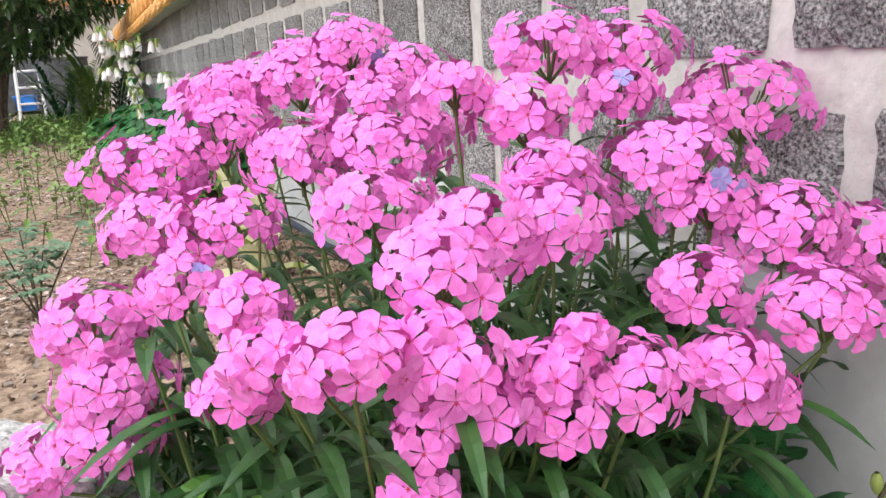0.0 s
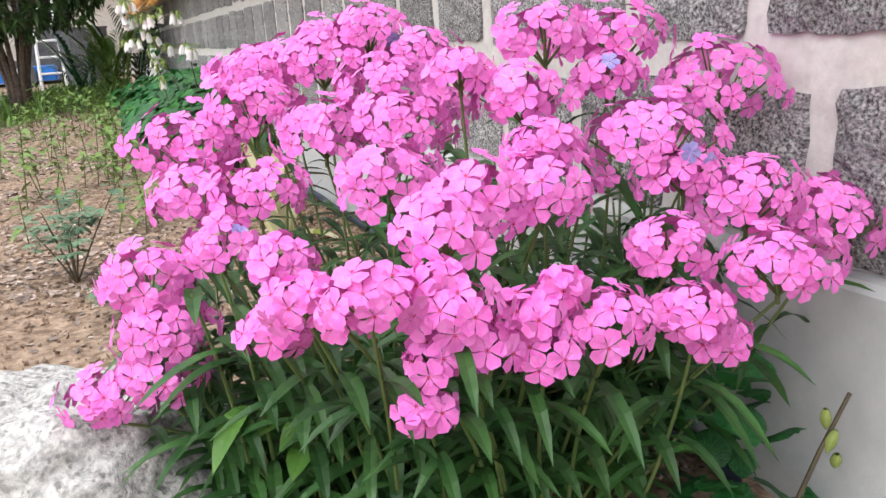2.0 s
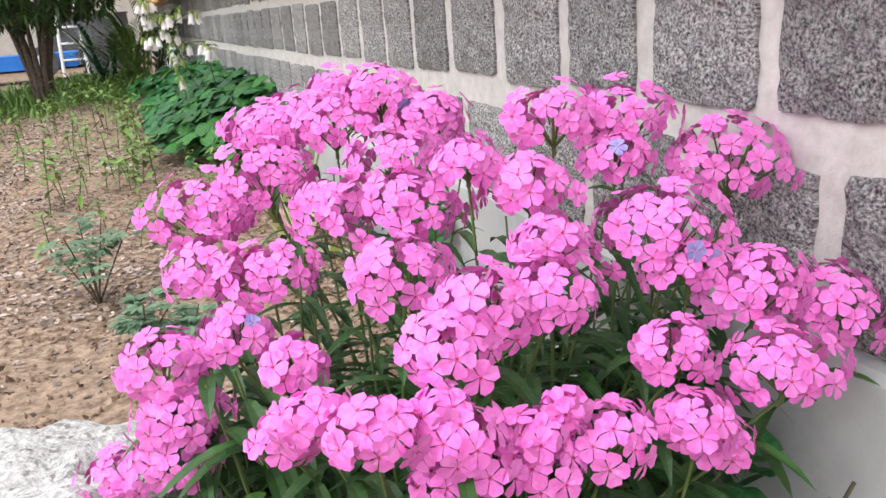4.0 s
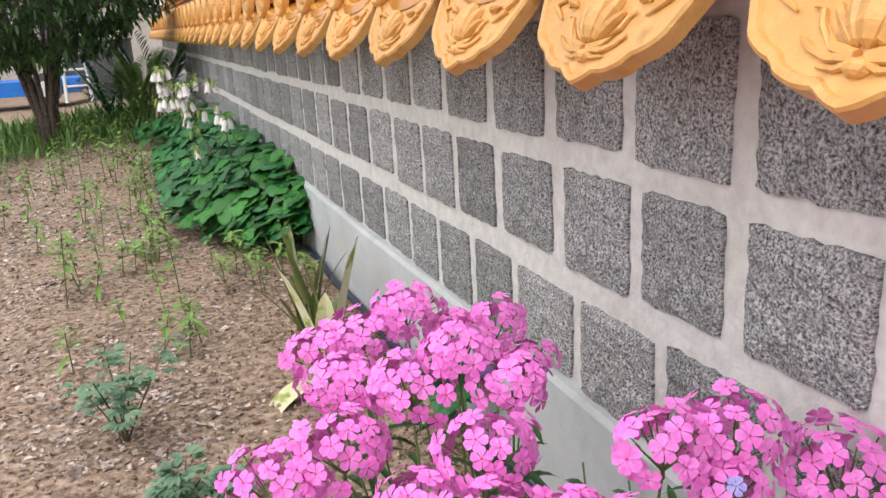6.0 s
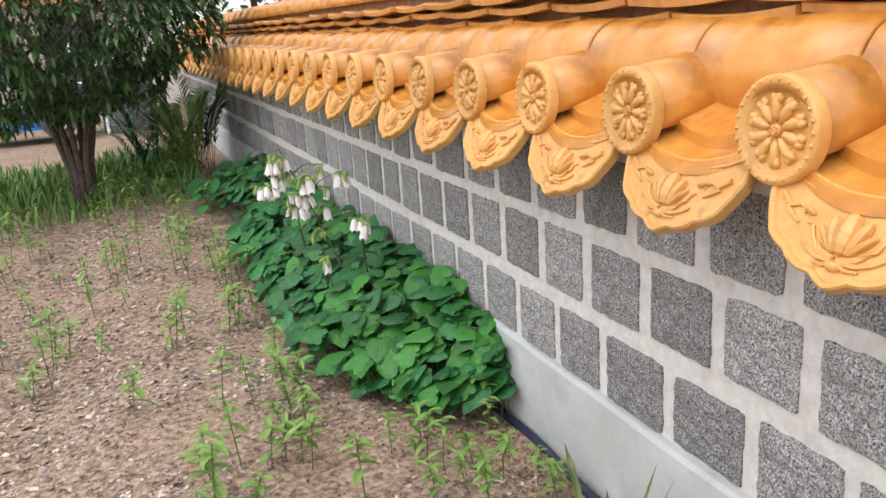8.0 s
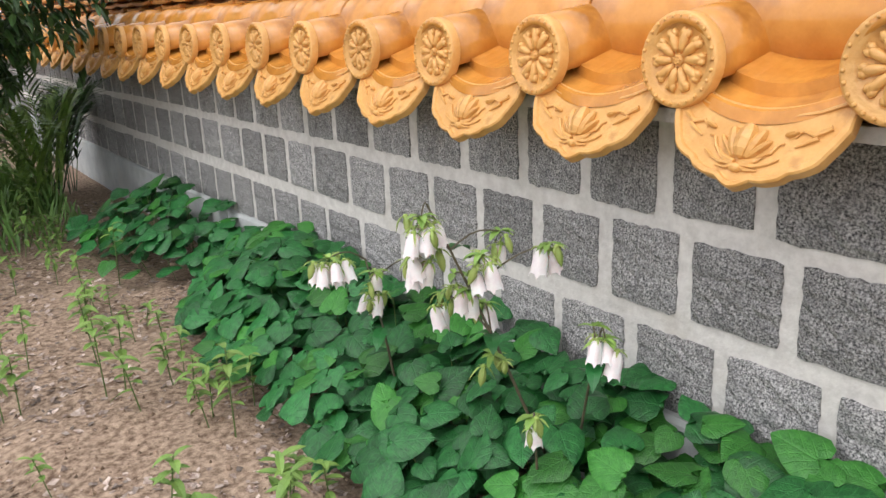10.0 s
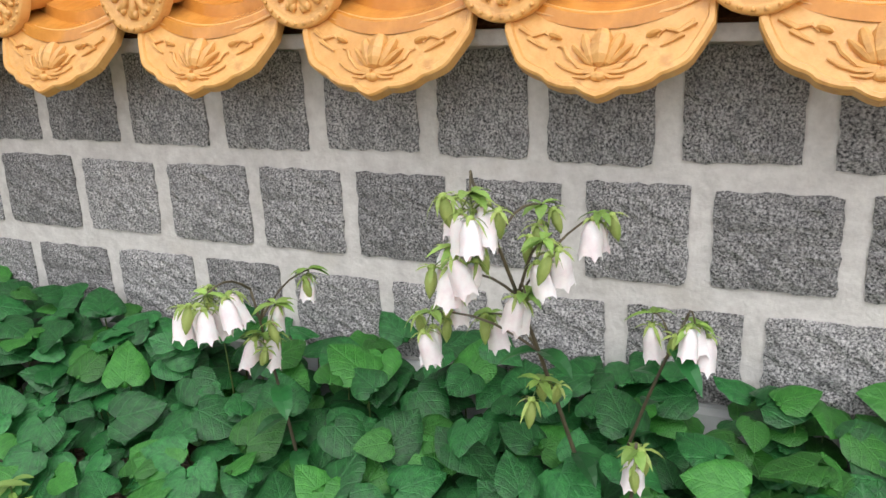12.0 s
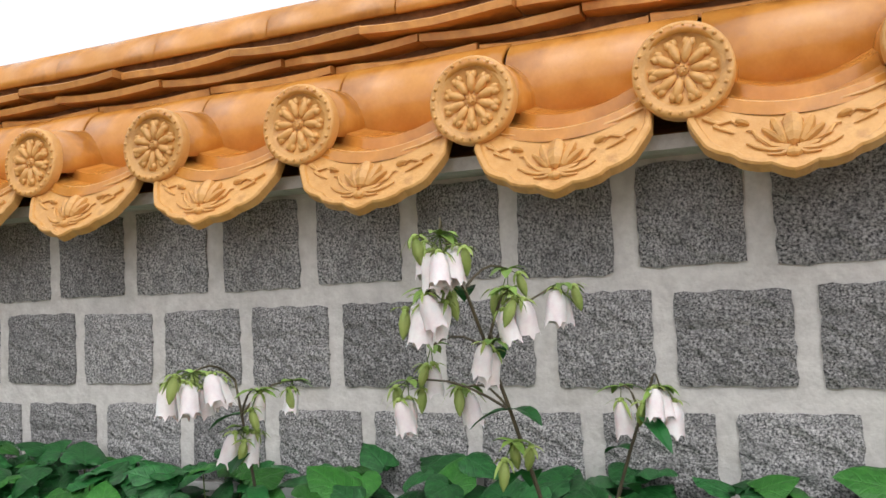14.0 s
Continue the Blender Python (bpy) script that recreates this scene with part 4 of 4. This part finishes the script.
# ---- shrub-like tree and far planting ----
def tree(at):
    plant = thing("broadleaf_tree", "low evergreen tree with several trunks and dark whorled leaves", "tree", at)
    ends = []
    bm = bmesh.new()
    for k in range(8):
        a = math.tau * k / 8 + R(-.3, .3)
        s = R(.35, 1.0)
        knee = Vector((math.cos(a) * .10 * s + .03 * math.cos(a), math.sin(a) * .10, R(.3, .5)))
        mid = Vector((math.cos(a) * .45 * s, math.sin(a) * .45 * s, R(.9, 1.15)))
        top = Vector((math.cos(a) * 1.0 * s, math.sin(a) * 1.0 * s, R(1.6, 2.3)))
        tube(bm, ((math.cos(a) * .06, math.sin(a) * .06, -.05), knee, mid, top), R(.035, .05), .012, 7)
        ends += [mid, mid.lerp(top, .5), top]
        for j in range(4):
            b = a + R(-1.3, 1.3)
            q = mid.lerp(top, R(-.1, .8))
            e = q + Vector((math.cos(b) * R(.3, .7), math.sin(b) * R(.3, .7), R(.0, .5)))
            tube(bm, bow(q, e, .04, 3), .013, .005, 5)
            ends.append(e)
    part("trunk", bm, BARK, plant, "cluster of slim grey-brown trunks", True)
    lv = bmesh.new()
    for k in range(1900):
        a, z = R(0, 6.3), R(-1, 1)
        rr = R(.45, 1.0) ** .4
        d = Vector((math.sqrt(1 - z * z) * math.cos(a), math.sqrt(1 - z * z) * math.sin(a), z))
        p = Vector((d.x * 1.38, d.y * 1.3, 1.78 + d.z * 0.98)) * 1.0
        p = Vector((0, 0, 1.78)) + (p - Vector((0, 0, 1.78))) * rr * (1 + .25 * noise.noise(d * 2.3))
        up = (d + Vector((0, 0, .6)) + Vector((R(-.4, .4), R(-.4, .4), R(-.3, .3)))).normalized()
        m = aim(p, up, R(0, 6.3))
        for j in range(8):
            b = math.tau * j / 8 + R(-.2, .2)
            blade(lv, m @ Vector((0, 0, 0)), m.to_3x3() @ Vector((math.cos(b), math.sin(b), R(.05, .5))), R(.08, .135), R(.026, .04), R(.1, .4), .12, 3)
    part("crown", lv, TREE_LEAF, plant, "dense dark green whorled leaves")
    return plant


tree((-1.55, 10.0, level(-1.55, 10.0)))


def fern(at, n, l, mat, label):
    plant = thing("fern", label, "fern", at, "ferns by the wall")
    bm = bmesh.new()
    for k in range(n):
        a = R(0, 6.3)
        s = R(.25, .8)
        end = Vector((math.cos(a) * l * s, math.sin(a) * l * s, l * R(.7, 1.25)))
        pts = bow((R(-.1, .1), R(-.1, .1), 0), end, l * .2, 9)
        tube(bm, pts, .005, .002, 4)
        for i in range(2, 10):
            w = l * .26 * math.sin(math.pi * (i / 10.5)) + .02
            dr = (pts[i] - pts[i - 1]).normalized()
            sd = dr.cross(Vector((0, 0, 1)))
            for sg in (-1, 1):
                for o in (0, .5):
                    blade(bm, pts[i].lerp(pts[i - 1], o), sd * sg + dr * .5, w, .026, .25, .05, 3)
    part("frond", bm, mat, plant)
    return plant


fern((-0.62, 10.6, 0), 22, 0.75, FRESH, "bushy fern with light green fronds below the wall")
fern((-0.35, 11.2, 0), 18, 0.9, TREE_LEAF, "tall dark fern in the wall's shade")
fern((-0.95, 11.3, 0), 16, 0.65, HEART, "dark green fern behind the tree")


def grass_clumps():
    bm = bmesh.new()
    for _ in range(11000):
        y = R(9.4, 12.3)
        x = -0.5 - rnd.random() * 6.5
        if y < 10.4 and rnd.random() < .65:
            continue
        a = R(0, 6.3)
        blade(bm, (x, y, level(x, y) - .01), (math.cos(a) * .35, math.sin(a) * .35, 1), R(.14, .40), R(.014, .026), R(.1, .4), .1, 3)
    return tagged(part("grass", bm, GRASS, None, "tall fresh green grass at the end of the bed"), category="grass", kind="stuff")


grass_clumps()
for k in range(20):
    x, y = R(-2.8, -0.75), R(8.8, 10.3)
    fern_like = copy_thing(KINDS[k % 5], Matrix.Translation((x, y, level(x, y))) @ Matrix.Rotation(R(0, 6), 4, "Z") @ Matrix.Scale(R(.9, 1.4), 4))


# ---- yard beyond the bed ----
def blue_frame():
    ob = thing("blue_trailer", "blue painted low trailer standing beyond the grass", "trailer", (-3.2, 16.5, 0))
    bm = bmesh.new()
    box(bm, (-1.9, -.5, .16), (1.75, .6, .40))
    part("deck", bm, BLUE, ob)
    for x in (-1.75, -.6):
        bm = bmesh.new()
        box(bm, (x - .12, -.45, .40), (x + .12, -.32, 1.5))
        part("post", bm, BLUE, ob)
    bm = bmesh.new()
    box(bm, (-1.9, -.5, 1.5), (-.4, .5, 1.58))
    part("cover", bm, BLUE, ob)
    for x in (-1.2, 1.2):
        bm = bmesh.new()
        tube(bm, ((x, -.55, .26), (x, -.40, .26)), .26, .26, 20)
        w = part("wheel", bm, DARK, ob)
        bm = bmesh.new()
        tube(bm, ((x, -.57, .26), (x, -.54, .26)), .13, .13, 14)
        part("rim", bm, WHITE, w)


def ladder():
    ob = thing("step_ladder", "white metal ladder leaning by the shed", "ladder", (-1.5, 15.9, 0))
    for x in (-.2, .2):
        bm = bmesh.new()
        tube(bm, ((x, 0, 0), (x * .8, .35, 1.5)), .03, .03, 6)
        part("rail", bm, WHITE, ob)
    for k in range(5):
        bm = bmesh.new()
        tube(bm, ((-.2, .06 * k + .06, .27 * k + .27), (.2, .06 * k + .06, .27 * k + .27)), .02, .02, 6)
        part("rung", bm, WHITE, ob)


def shed():
    ob = thing("shed", "low rendered outbuilding with an orange tiled roof", "building", (-4.5, 21, 0))
    bm = bmesh.new()
    box(bm, (-7, 0, 0), (4.8, 3, 2.3))
    part("wall", bm, PLASTER, ob)
    for k in range(30):
        bm = bmesh.new()
        x = -7.4 + k * .42
        v = ((x, -.6, 2.2), (x + .40, -.6, 2.2), (x + .40, 1.5, 3.2), (x, 1.5, 3.2))
        poly(bm, v)
        poly(bm, [(a, b, c + .08) for a, b, c in v][::-1])
        poly(bm, (v[0], v[1], (v[1][0], -.6, 2.28), (v[0][0], -.6, 2.28)))
        bmesh.ops.remove_doubles(bm, verts=bm.verts, dist=0.001)
        part("roof_panel", bm, ORANGE, ob)
    for x in (-5.5, -2.5, .4):
        bm = bmesh.new()
        box(bm, (x, -.03, 1.0), (x + 1.3, .0, 1.9))
        w = part("window", bm, WHITE, ob)
        bm = bmesh.new()
        box(bm, (x + .08, -.05, 1.08), (x + 1.22, -.032, 1.82))
        part("pane", bm, GLASS_DARK, w)
    bm = bmesh.new()
    box(bm, (2.2, -.04, 0), (3.3, .0, 2.0))
    part("door", bm, DARK, ob)


def drum():
    ob = thing("metal_drum", "dark grey metal drum beside the ladder", "drum", (-0.95, 16.2, 0))
    bm = bmesh.new()
    tube(bm, [(0, 0, z) for z in (0, .02, .45, .47, .49, .95, .97)], .42, .42, 22)
    part("body", bm, DARK, ob, smooth=False)
    bm = bmesh.new()
    tube(bm, ((0, 0, .97), (0, 0, 1.0)), .44, .44, 22)
    part("lid", bm, DARK, ob)


blue_frame(), ladder(), shed(), drum()
for k in range(9):
    at = (-9 + k * 2.4, 27 + R(-1, 2), 0)
    t = thing("far_tree", "leafy green tree behind the outbuilding", "tree", at, "trees behind the yard")
    bm = bmesh.new()
    tube(bm, ((0, 0, 0), (R(-.2, .2), 0, 2), (R(-.4, .4), 0, 4.5)), .16, .05, 7)
    part("trunk", bm, BARK, t)
    bm = bmesh.new()
    for _ in range(900):
        d = Vector((R(-1, 1), R(-1, 1), R(-1, 1)))
        d = d.normalized() * R(.3, 1) ** .5
        p = Vector((d.x * 1.9, d.y * 1.9, 4 + d.z * 2.3)) + Vector((.5 * noise.noise(d * 3), 0, .6 * noise.noise(d * 2)))
        blade(bm, p, (R(-1, 1), R(-1, 1), R(-.4, .8)), R(.3, .55), R(.15, .28), .3, .1, 3)
    part("crown", bm, GRASS, t)
